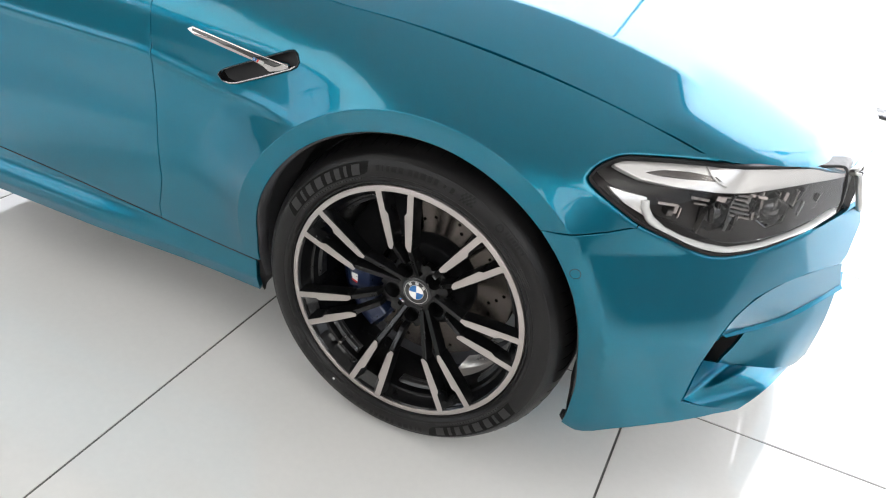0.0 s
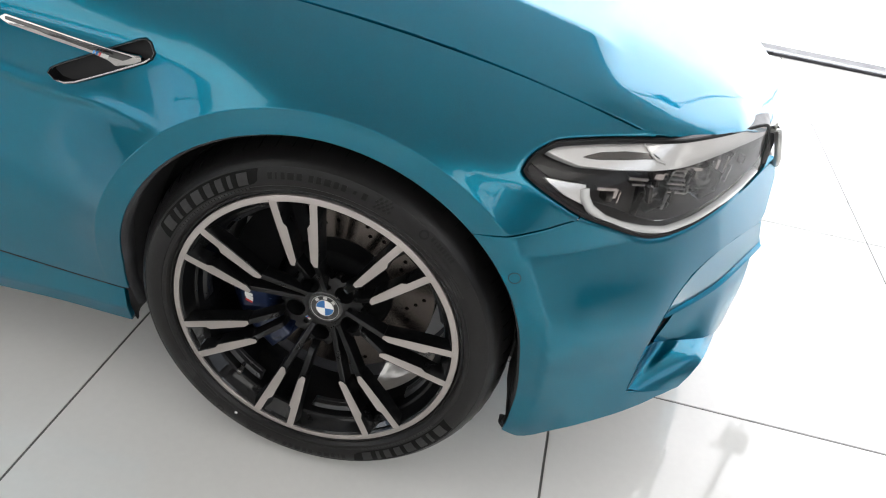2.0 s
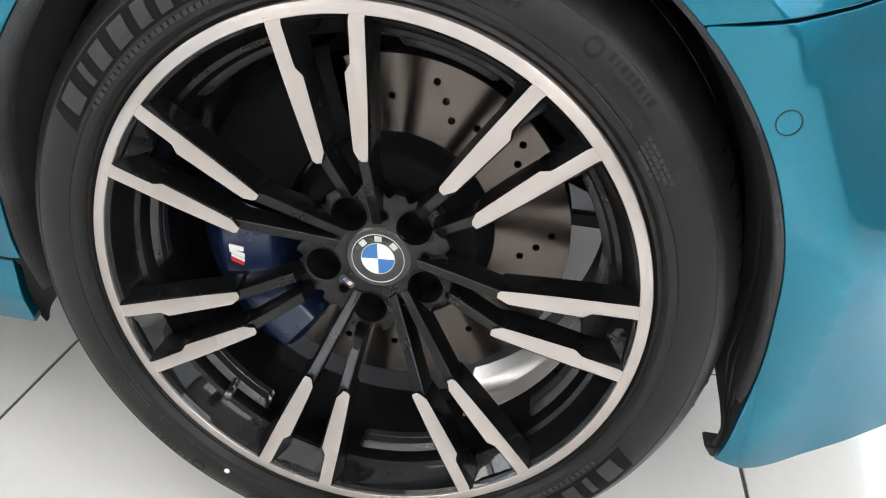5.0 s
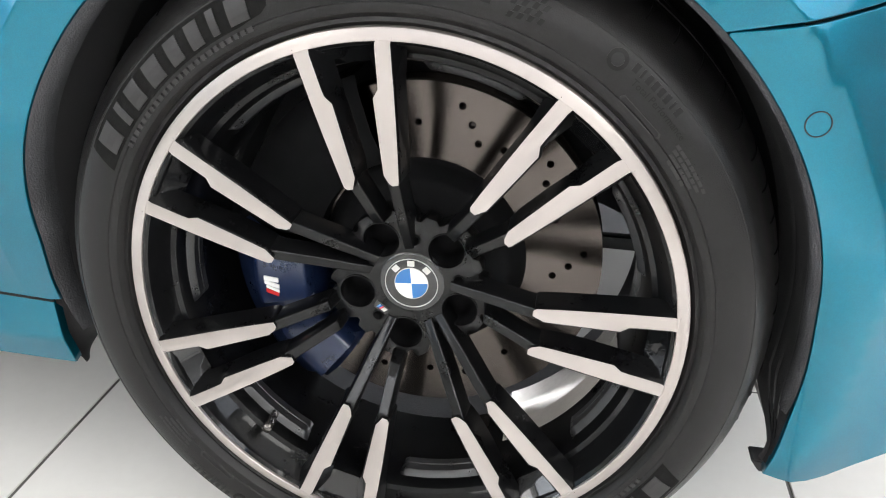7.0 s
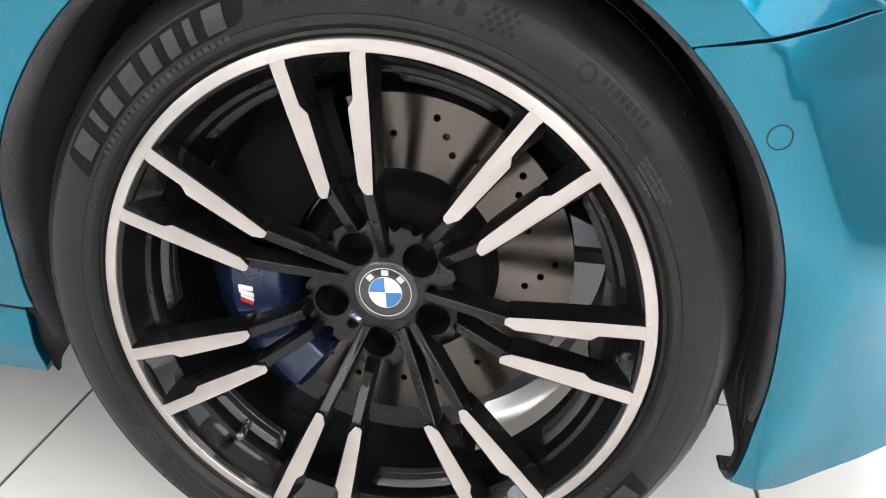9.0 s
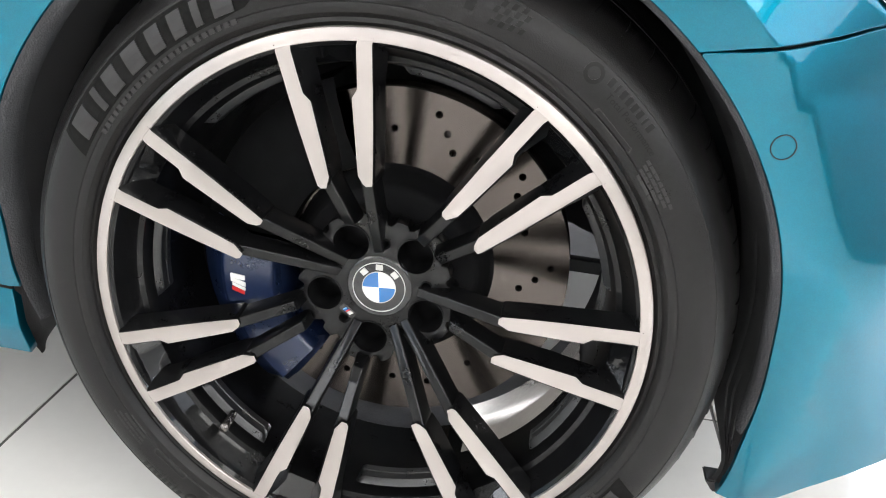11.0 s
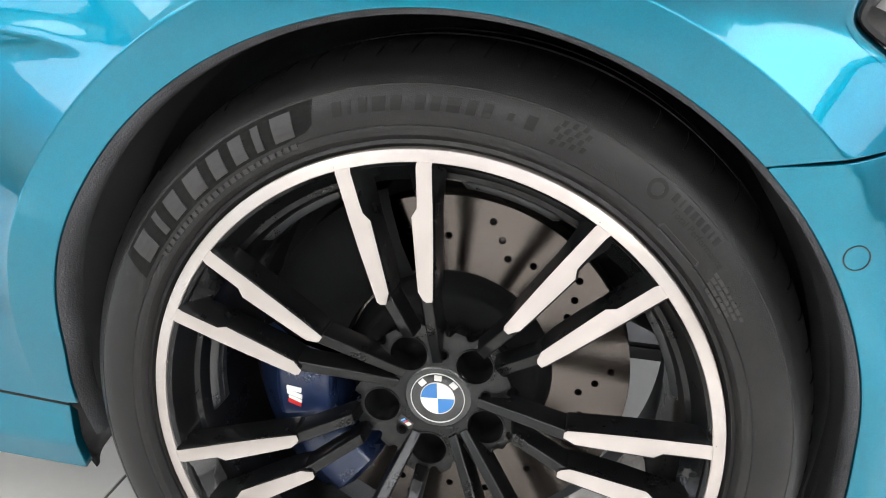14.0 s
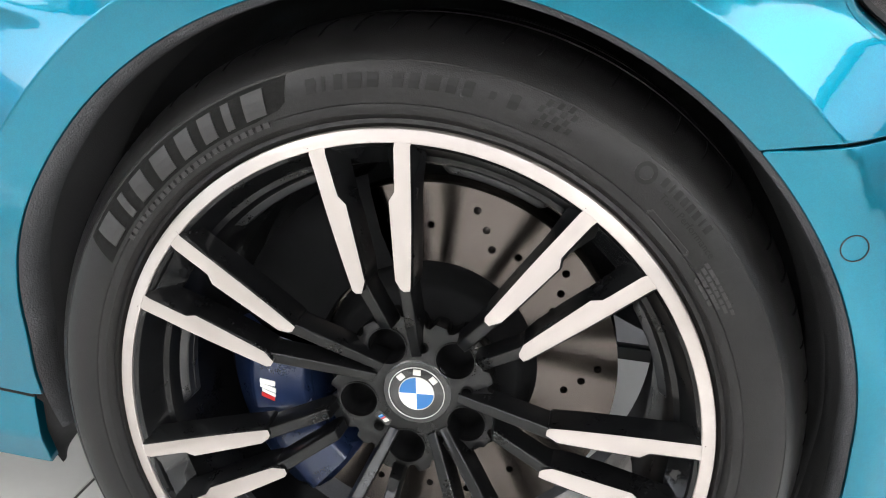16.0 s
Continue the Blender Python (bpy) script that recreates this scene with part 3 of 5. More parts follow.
sill_outline = [(-0.388, 0.2935), (-0.43, 0.2955), (-0.493, 0.2985), (-0.57, 0.303), (-0.652, 0.309), (-0.794, 0.319), (-0.971, 0.331), (-1.158, 0.340), (-1.75, 0.342), (-1.75, 0.20), (-1.2, 0.21), (-0.8, 0.212), (-0.5, 0.208), (-0.384, 0.206)]
panel("side_sill", sill_outline, sill_at, PAINT, car, "teal side skirt under the door", step=0.012)

# black strip painted in for the shade under the door's edge
bm = bmesh.new()
seam = [(-0.388, 0.2945), (-0.43, 0.2968), (-0.493, 0.2998), (-0.57, 0.3045), (-0.652, 0.3105), (-0.794, 0.3205), (-0.971, 0.3325), (-1.158, 0.3415), (-1.75, 0.3435)]
tube(bm, [Vector((x, side_y(x, z) + 0.0045, z)) for x, z in seam], 0.0034, 8)
part("sill_gap_shade", bm, CAVITY, car, "black strip for the shaded gap between door and side skirt")

bumper_outline = ([(0.252, 0.621)] + [(x, z - 0.001) for x, z in GAP_BODY] + list(reversed(EDGE_LOW)) + [(0.79, 0.605), (0.806, 0.56), (0.80, 0.50)]
                  + list(reversed(INTAKE)) + [(0.60, 0.271), (0.64, 0.254), (0.674, 0.240), (0.683, 0.232), (0.64, 0.236), (0.59, 0.232), (0.545, 0.226), (0.51, 0.217), (0.475, 0.203), (0.445, 0.187), (0.43, 0.180), (0.41, 0.174), (0.395, 0.1725)]
                  + [arch_xz(a) for a in run(114, a_gap + 0.3, 40)])


def bumper_at(x, z):
    y = side_y(x, z)
    y -= 0.018 * sstep(0.46, 0.38, x) * sstep(0.30, 0.18, z)
    return (x, y, z)


bumper = panel("front_bumper", bumper_outline, bumper_at, PAINT, car, "teal front bumper with large side air intakes", step=0.011)

# bonnet: outline seen from above (x, y)
bonnet_outline = [(x, hood_edge(x)[0] + 0.001) for x in run(-0.70, 0.488, 44)] + NOSE_EDGE[1:]
bonnet_outline += [(x, 2 * MID - y) for x, y in reversed(bonnet_outline[:-1])]
panel("bonnet", bonnet_outline, bonnet_at, PAINT, car, "teal bonnet with a raised centre", step=0.02, facing=(0, 0, 1), fold=0.018, gap=0.0015,
               extra=[(x, hood_edge(x)[0] + bonnet_fold(x) + d) for d in (-0.012, -0.005, 0.0, 0.006, 0.011, 0.016, 0.022, 0.029) for x in run(-0.68, 0.42, 70)] + [(x - d, y + 0.5 * d) for d in (0.006, 0.012, 0.020, 0.03) for x, y in resample(NOSE_EDGE, 0.012)[:50]])

# black sheet behind the panels that stands for the shade in the gaps
shell_outline = [(-1.75, 0.285), (-0.392, 0.285)] + [arch_xz(a) for a in run(a_sill, 100, 60)] + [(0.44, 0.24), (0.55, 0.27), (0.56, 0.45), (0.58, 0.55), (0.50, 0.585), (0.44, 0.615), (0.39, 0.635), (0.33, 0.675), (0.285, 0.70), (0.285, 0.76)] + [(x, hood_edge(x)[1] - 0.02) for x in run(0.28, -0.72, 24)] + [(-1.75, 0.80)]
panel("gap_shade_sheet", shell_outline, lambda x, z: (x, side_y(x, z) + 0.016, z), CAVITY, car, "black sheet for the shade in the panel gaps", step=0.025, fold=0.01, holes=[VENT])

# the wheel housing: lip, liner and edge strips
bm = bmesh.new()
rows = []
for a in run(-104, 103, 120):
    r = arch_r(a) + 0.001
    x, z = r * math.sin(radians(a)), ZC + r * math.cos(radians(a))
    y0 = side_y(x, z) + 0.004
    deep = 1 - 0.9 * sstep(76, 94, a)
    wall_r = r + 0.006 + (0.2 - r - 0.006) * deep
    rows.append([bm.verts.new((k * math.sin(radians(a)), y, ZC + k * math.cos(radians(a)))) for k, y in ((r, y0), (r - 0.005, y0 + 0.006), (r - 0.004, y0 + 0.03), (r + 0.006, y0 + 0.06), (r + 0.012, y0 + 0.07 + (0.13 - y0) * deep), (r + 0.006, y0 + 0.08 + (0.32 - y0) * deep), (wall_r, y0 + 0.085 + (0.335 - y0) * deep), (wall_r - 0.16 * deep, y0 + 0.09 + (0.34 - y0) * deep))])
for p, q in zip(rows[:-1], rows[1:]):
    for k in range(7):
        bm.faces.new((p[k], q[k], q[k + 1], p[k + 1]))
bmesh.ops.recalc_face_normals(bm, faces=bm.faces)
part("wheel_arch_liner", bm, FELT, car, "black wheel arch liner")


def end_plate(name, label, a0, a1, inner_r, ribs):
    """The end of the liner: a black plate from the body's edge in to the tyre, cut off along its lower edge, with ribs along the body's edge."""
    bm = bmesh.new()
    rows = []
    for a in run(a0, a1, 70):
        r = arch_r(a) + (0.001 if a > 0 else 0.012 + 0.022 * sstep(-96, -106, a))
        x, z = r * math.sin(radians(a)), ZC + r * math.cos(radians(a))
        y0, q = (bumper_at(x, z)[1] + 0.005 if a > 80 else side_y(x, z) + 0.006), max(r + 0.002 if a < 0 else 0, inner_r(a))
        q = min(q, r - 0.004) if a > 0 else inner_r(a)
        deep = 0.092 + 0.023 * sstep(80, 95, a) - 0.025 * sstep(99, 104, a) - 0.035 * sstep(103.5, 109, a)
        row = []
        for k in range(13):
            t = k / 12
            y = y0 + (deep - y0) * t ** 0.7 + (0.004 if ribs and k in (2, 4, 6) else 0)
            rr = r + (q - r) * t
            row.append(bm.verts.new((rr * math.sin(radians(a)), y, ZC + rr * math.cos(radians(a)))))
        rows.append(row)
    back = [[bm.verts.new(v.co + Vector((0, 0.003, 0))) for v in row] for row in rows]
    for k in range(12):
        for p, q in zip(rows[:-1], rows[1:]):
            bm.faces.new((p[k], q[k], q[k + 1], p[k + 1]))
        for p, q in zip(back[:-1], back[1:]):
            bm.faces.new((p[k + 1], q[k + 1], q[k], p[k]))
    for k in (0, 12):
        for p, q, u, v in zip(rows[:-1], rows[1:], back[:-1], back[1:]):
            bm.faces.new((p[k], q[k], v[k], u[k]))
    for p, u in ((rows[0], back[0]), (rows[-1], back[-1])):
        for k in range(12):
            bm.faces.new((p[k], p[k + 1], u[k + 1], u[k]))
    bmesh.ops.recalc_face_normals(bm, faces=bm.faces)
    return sharp(part(name, bm, PLASTIC, car, label), 25)


end_plate("liner_front_end", "ribbed black end of the wheel arch liner", 12, 112.5, lambda a: float(np.interp(a, (12, 30, 50, 78, 99.5, 102.5, 104.5, 106.6, 108.2, 110.3), (0.376, 0.372, 0.360, 0.352, 0.355, 0.361, 0.368, 0.377, 0.383, 0.391))), True)
end_plate("liner_rear_end", "black rear end of the wheel arch liner", -20, -111, lambda a: 0.352 + 0.030 * (1 - sstep(-20, -85, a)) + 0.078 * max(0.0, (-a - 103) / 8), False)
bm = bmesh.new()
box(bm, 0.3555, 0.3745, 0.056, 0.080, 0.176, 0.190, 0.0015)
for v in bm.verts:
    if v.co.z < 0.185:
        v.co.x += 0.008 if v.co.x < 0.365 else -0.002
part("underbody_clip", bm, PLASTIC, car, smooth=False)
# unseen panels added to block light under the car
for x0, x1, y0, y1, z0 in ((-1.75, -0.40, 0.055, 1.80, 0.214), (-0.41, 0.43, 0.61, 1.75, 0.15), (0.43, 0.64, 0.24, 1.66, 0.20), (0.64, 0.74, 0.62, 1.28, 0.30)):
    bm = bmesh.new()
    box(bm, x0, x1, y0, y1, z0, z0 + 0.03, 0.006)
    part("underbody_blocker", bm, PLASTIC, car, "unseen black panel added to block light under the car", smooth=False)
# unseen boxes added to block light behind the wheel and nose
bm = bmesh.new()
box(bm, -0.5, 0.43, 0.44, 0.48, 0.31, 0.72, 0.01)
part("wing_blocker", bm, PLASTIC, car, "unseen black plate added to block light behind the wheel", smooth=False)
bm = bmesh.new()
box(bm, 0.72, 0.77, 0.60, 1.30, 0.28, 0.62, 0.02)
part("nose_blocker", bm, PLASTIC, car, "unseen black box added to block light at the nose", smooth=False)

# two small pale blocks at the back of the liner
for x in (-0.107, -0.079):
    bm = bmesh.new()
    box(bm, x - 0.0125, x + 0.0125, 0.394, 0.4, 0.6985, 0.7125, 0.002)
    part("liner_pale_block", bm, WARM_METAL, car, "small pale block in the wheel arch liner", smooth=False)
# unseen closures added against light leaking through the body
bm = bmesh.new()
box(bm, -1.75, -0.60, 0.13, 1.77, 0.82, 0.85, 0.01)
part("cowl_blocker", bm, PLASTIC, car, "unseen black panel added to block light behind the bonnet", smooth=False)
bm = bmesh.new()
box(bm, -1.75, -1.72, 0.09, 1.81, 0.22, 0.85, 0.008)
part("tail_blocker", bm, PLASTIC, car, "unseen black plate added to close the body's rear", smooth=False)
bm = bmesh.new()
box(bm, -1.75, 0.58, 1.70, 1.80, 0.07, 0.32, 0.02)
part("far_blocker", bm, PLASTIC, car, "unseen black box added to block light under the far side", smooth=False)

# parking sensor in the bumper
bm = bmesh.new()
sx, sz = 0.327, 0.556
ring = []
for k in range(40):
    a = k * 2 * math.pi / 40
    ring.append(Vector(flank(sx + 0.0098 * math.cos(a), sz + 0.0098 * math.sin(a))) + Vector((0, -0.0003, 0)))
tube(bm, ring, 0.00055, 6, True)
part("parking_sensor", bm, PLASTIC, bumper, "thin dark ring of the parking sensor")

# ---- side vent in the fender ----
vent_floor = panel("side_vent", inset(VENT, -0.004), lambda x, z: (x, side_y(x, z) + 0.022, z), PLASTIC, car, "black side vent with a chrome blade", step=0.012, fold=0.004)
bm = bmesh.new()
walls = resample(VENT, 0.008)
for i in range(len(walls)):
    a, b = walls[i], walls[(i + 1) % len(walls)]
    q = [bm.verts.new((p[0], side_y(*p) + d, p[1])) for p, d in ((a, 0.001), (b, 0.001), (b, 0.024), (a, 0.024))]
    bm.faces.new(q)
bmesh.ops.remove_doubles(bm, verts=bm.verts, dist=1e-5)
bmesh.ops.recalc_face_normals(bm, faces=bm.faces)
part("vent_wall", bm, ENAMEL_BLACK, vent_floor)
bm = bmesh.new()
tube(bm, [Vector(flank(*p)) + Vector((0, -0.0008, 0)) for p in resample(inset(VENT, 0.001), 0.01)], 0.0009, 6, True)
part("vent_surround", bm, ENAMEL_BLACK, vent_floor, "gloss black surround")
bm = bmesh.new()
tube(bm, [Vector(flank(x, z)) + Vector((0, -0.0025, 0)) for x, z in ((-0.462, 0.6985), (-0.448, 0.6975), (-0.430, 0.7025), (-0.361, 0.7345), (-0.306, 0.7612), (-0.297, 0.769))], 0.0019, 6)
part("chrome_trim", bm, CHROME, vent_floor, "thin chrome line along the lower edge")
BLADE = [(-0.558, 0.7805), (-0.548, 0.786), (-0.50, 0.7815), (-0.448, 0.7765), (-0.366, 0.769), (-0.318, 0.766), (-0.312, 0.7625), (-0.330, 0.751), (-0.349, 0.741), (-0.362, 0.742), (-0.372, 0.748), (-0.399, 0.755), (-0.461, 0.763), (-0.539, 0.774)]
panel("chrome_blade", BLADE, lambda x, z: (x, side_y(x, z) - 0.007 + 0.004 * abs(z - 0.771 + 0.03 * (x + 0.45)) / 0.01, z), CHROME, vent_floor, "long chrome blade across the vent", step=0.006, gap=0.0, fold=0.010, fine=0.005)
# inlay drawn longer, so its black also shades the blade's upper side
panel("blade_inlay_shade", [(-0.546, 0.7838), (-0.50, 0.7798), (-0.448, 0.7752), (-0.366, 0.7672), (-0.328, 0.764), (-0.345, 0.756), (-0.372, 0.7575), (-0.43, 0.7665), (-0.49, 0.7758), (-0.545, 0.7812)], lambda x, z: (x, side_y(x, z) - 0.0095 + 0.004 * abs(z - 0.771 + 0.03 * (x + 0.45)) / 0.01, z), ENAMEL_BLACK, vent_floor, "black inlay, lengthened to shade the blade's upper side", step=0.006, gap=0.0, fold=0.002, fine=0.005)
for i, mt in enumerate((LIGHT_BLUE, ROUNDEL_BLUE, RED, GREY_METAL, GREY_METAL)):
    bm = bmesh.new()
    x = -0.388 + i * 0.0052
    z = 0.7625 - 0.0007 * i
    w = 0.0016 if i < 3 else 0.0036
    q = [bm.verts.new((x + dx + 0.003 * s, side_y(x, z) - 0.0125 - 0.0008 * k, z + dz)) for k in (0, 1) for dx, dz, s in ((-w, -0.003, -0.5), (w, -0.003, -0.5), (w, 0.003, 0.5), (-w, 0.003, 0.5))]
    for f in ((0, 1, 2, 3), (4, 5, 6, 7), (0, 1, 5, 4), (1, 2, 6, 5), (2, 3, 7, 6), (3, 0, 4, 7)):
        bm.faces.new([q[j] for j in f])
    bmesh.ops.recalc_face_normals(bm, faces=bm.faces)
    part("badge_bar", bm, mt, vent_floor, smooth=False)

# ---- headlight ----


def rounded_edge(name, outer, inner, owner):
    """The strip where the body rolls in to the lamp."""
    bm = bmesh.new()
    rows = []
    for t, d in ((-0.7, -0.0004), (-0.2, -0.0003), (0.1, 0.0001), (0.35, 0.0008), (0.6, 0.0022), (0.8, 0.004), (1.0, 0.0075)):
        row = []
        for a, b in zip(outer, inner):
            x, z = a[0] + (b[0] - a[0]) * t, a[1] + (b[1] - a[1]) * t
            row.append(bm.verts.new((x, side_y(x, z) + d, z)))
        rows.append(row)
    for p, q in zip(rows[:-1], rows[1:]):
        for i in range(len(p) - 1):
            bm.faces.new((p[i], p[i + 1], q[i + 1], q[i]))
    bmesh.ops.recalc_face_normals(bm, faces=bm.faces)
    if sum(f.normal.y for f in bm.faces) > 0:
        bmesh.ops.reverse_faces(bm, faces=bm.faces)
    return part(name, bm, PAINT, owner, "rounded edge round the headlight")


def between(pts, i, t):
    return tuple(Vector(pts[i]).lerp(Vector(pts[(i + 1) % len(pts)]), t))


rounded_edge("fender_edge", [between(ROUND, 0, 0.12)] + ROUND[1:N_TOP + 4], [between(LAMP, 0, 0.12)] + LAMP[1:N_TOP + 4], fender)
rounded_edge("bumper_edge", ROUND[-N_LOW:] + [between(ROUND, -1, 0.88)], LAMP[-N_LOW:] + [between(LAMP, -1, 0.88)], bumper)


def behind(d):
    return lambda x, z: (x + 0.2 * d * sstep(0.3, 0.36, x), side_y(x, z) + d + 0.5 * d * sstep(0.33, 0.45, x), z)


def lamp_surface(x, z):
    return (x, side_y(x, z) - 0.001, z)


headlight = panel("headlight", inset(LAMP, 0.004), behind(0.040), LAMP_BODY, car, "clear headlight with chrome strips in a black housing", step=0.014, gap=0.0, fold=0.003)
bm = bmesh.new()
loop = resample(inset(LAMP, 0.001), 0.012)
for i in range(len(loop)):
    a, b = loop[i], loop[(i + 1) % len(loop)]
    fa, fb = behind(0.042)(*a), behind(0.042)(*b)
    bm.faces.new([bm.verts.new(p) for p in (lamp_surface(*a), lamp_surface(*b), fb, fa)])
bmesh.ops.remove_doubles(bm, verts=bm.verts, dist=1e-5)
bmesh.ops.recalc_face_normals(bm, faces=bm.faces)
part("housing_wall", bm, LAMP_BODY, headlight)
bm = bmesh.new()
loop = resample(inset(LAMP, 0.0008), 0.008)
inn = inset(loop, 0.0042)
n = len(loop)
vo = [bm.verts.new(Vector(lamp_surface(*p)) + Vector((0, -0.0012, 0))) for p in loop]
vi = [bm.verts.new(Vector(lamp_surface(*p)) + Vector((0, -0.0012, 0))) for p in inn]
vb = [bm.verts.new(Vector(lamp_surface(*p)) + Vector((0, 0.006, 0))) for p in inn]
vc = [bm.verts.new(Vector(lamp_surface(*p)) + Vector((0, 0.006, 0))) for p in loop]
for i in range(n):
    j = (i + 1) % n
    bm.faces.new((vo[i], vo[j], vi[j], vi[i]))
    bm.faces.new((vi[i], vi[j], vb[j], vb[i]))
    bm.faces.new((vc[i], vc[j], vo[j], vo[i]))
bmesh.ops.recalc_face_normals(bm, faces=bm.faces)
part("lamp_seal", bm, CAVITY, headlight, "black seal round the lamp", smooth=False)
lens = panel("lamp_cover", inset(LAMP, 0.004), lamp_surface, LENS, headlight, "clear lamp cover", step=0.014, gap=0.0, fold=0.003)
lens.visible_shadow = False
# bright reflector band along the top
band = [(0.331, 0.744), (0.352, 0.752), (0.41, 0.752), (0.49, 0.752), (0.598, 0.746), (0.66, 0.733), (0.712, 0.714), (0.727, 0.69), (0.70, 0.694), (0.66, 0.700), (0.61, 0.703), (0.56, 0.704), (0.50, 0.708), (0.44, 0.716), (0.38, 0.727)]
panel("upper_light_bar", band, behind(0.010), LAMP_WHITE, headlight, "bright silvered upper light bar", step=0.012, gap=0.0, fold=0.012)
panel("light_bar_inset", [(0.385, 0.7365), (0.41, 0.7395), (0.45, 0.738), (0.497, 0.732), (0.507, 0.7265), (0.45, 0.729), (0.41, 0.7325)], behind(0.0080), STEP_METAL, headlight, "grey inset in the light bar", step=0.012, gap=0.0, fold=0.003)
bm = bmesh.new()
tube(bm, [behind(0.006)(0.4735 + 0.0436 * k / 6, 0.7507 - 0.032 * k / 6 - 0.004 * math.sin(math.pi * k / 6)) for k in range(7)], 0.0022, 6)
part("light_bar_rib", bm, LAMP_WHITE, headlight, "bright rib across the light bar")
# rear lower chrome wedge and the light guide along the lower edge
panel("chrome_wedge", [(0.336, 0.7115), (0.3976, 0.6975), (0.4, 0.688), (0.411, 0.672), (0.424, 0.654), (0.414, 0.660), (0.37, 0.686)], behind(0.014), LAMP_WHITE, headlight, "chrome wedge", step=0.01, gap=0.0, fold=0.008)
guide = [(0.3976, 0.697), (0.401, 0.684), (0.412, 0.665), (0.438, 0.642), (0.470, 0.6235), (0.512, 0.604), (0.552, 0.591), (0.607, 0.588), (0.66, 0.593), (0.697, 0.600), (0.728, 0.614)]
bm = bmesh.new()
tube(bm, [behind(0.011)(p[0], p[1] - 0.0025) for p in [tuple(Vector(guide[i]).lerp(Vector(guide[i + 1]), k / 4)) for i in range(len(guide) - 1) for k in range(4)] + [guide[-1]]], 0.0078, 10)
part("light_guide", bm, WHITE, headlight, "white light guide along the lower edge")
for cx, cz, r in ((0.505, 0.655, 0.026), (0.60, 0.648, 0.028)):
    bm = bmesh.new()
    base = Vector(behind(0.030)(cx, cz))
    tilt = Matrix.Translation(base) @ Matrix.Rotation(radians(25), 4, "Z")
    lathe(bm, [(0.0, -0.006), (r * 0.5, -0.004), (r * 0.8, 0.002), (r * 0.86, 0.006), (r, 0.0), (r * 1.06, 0.004), (r * 1.06, 0.03)], 28)
    for v in bm.verts:
        v.co = tilt @ v.co
    part("projector", bm, [ENAMEL_BLACK], headlight, "dark projector lens")
    bm = bmesh.new()
    lathe(bm, [(r * 1.12, -0.004), (r * 1.22, -0.006), (r * 1.28, 0.0), (r * 1.28, 0.02)], 6)
    for v in bm.verts:
        v.co = tilt @ v.co
    sharp(part("projector_ring", bm, ENAMEL_BLACK, headlight, "faceted dark ring"))
for k in range(5):
    bm = bmesh.new()
    x, z = 0.535 + 0.003 * k, 0.688 - 0.009 * k
    p = Vector(behind(0.026)(x, z))
    box(bm, -0.024, 0.024, -0.006, 0.012, -0.0022, 0.0022, 0.0008, Matrix.Translation(p) @ Matrix.Rotation(radians(32), 4, "Z") @ Matrix.Rotation(radians(8), 4, "Y"))
    part("lamp_fin", bm, STEP_METAL if k % 2 == 0 else ENAMEL_BLACK, headlight, smooth=False)
for x, z, w, h, turn, mt in ((0.430, 0.684, 0.019, 0.0028, 30, WARM_METAL), (0.445, 0.6745, 0.004, 0.0085, 30, WARM_METAL), (0.437, 0.668, 0.007, 0.006, 40, STEP_METAL), (0.452, 0.668, 0.0016, 0.011, 30, WARM_METAL),
                           (0.478, 0.692, 0.018, 0.0030, 26, STEP_METAL), (0.480, 0.683, 0.013, 0.0022, 30, STEP_METAL), (0.512, 0.690, 0.010, 0.0055, 34, WARM_METAL), (0.575, 0.687, 0.016, 0.0032, 30, WARM_METAL),
                           (0.548, 0.693, 0.012, 0.0022, 30, STEP_METAL), (0.62, 0.672, 0.004, 0.015, 30, WARM_METAL), (0.607, 0.672, 0.0018, 0.019, 30, STEP_METAL), (0.640, 0.668, 0.0022, 0.017, 34, STEP_METAL)):
    bm = bmesh.new()
    p = Vector(behind(0.022)(x, z))
    box(bm, -w, w, -0.003, 0.016, -h, h, 0.0008, Matrix.Translation(p) @ Matrix.Rotation(radians(turn), 4, "Z") @ Matrix.Rotation(radians(5), 4, "Y"))
    part("reflector_block", bm, mt, headlight, "small stepped reflector", smooth=False)
# fine upright strips and facets deep in the lamp
rng = random.Random(4)
for k in range(26):
    x = 0.488 + 0.20 * rng.random()
    z = 0.635 + 0.045 * rng.random() - 0.10 * max(0.0, 0.53 - x)
    w, h = rng.choice((0.0008, 0.0012, 0.002, 0.0035)), 0.006 + 0.018 * rng.random()
    bm = bmesh.new()
    p = Vector(behind(0.020 + 0.012 * rng.random())(x, z))
    box(bm, -w, w, -0.002, 0.012, -h, h, 0.0004, Matrix.Translation(p) @ Matrix.Rotation(radians(28 + 20 * rng.random()), 4, "Z") @ Matrix.Rotation(radians(rng.uniform(-16, 30)), 4, "Y"))
    part("lamp_strip", bm, rng.choice((STEP_METAL, STEP_METAL, ENAMEL_BLACK, ENAMEL_BLACK, LAMP_BODY)), headlight, smooth=False)
# ---- front air intake ----
LIP_LOW = [(0.599, 0.205, 0.407), (0.664, 0.295, 0.403), (0.717, 0.37, 0.407), (0.773, 0.47, 0.416), (0.812, 0.545, 0.423)]


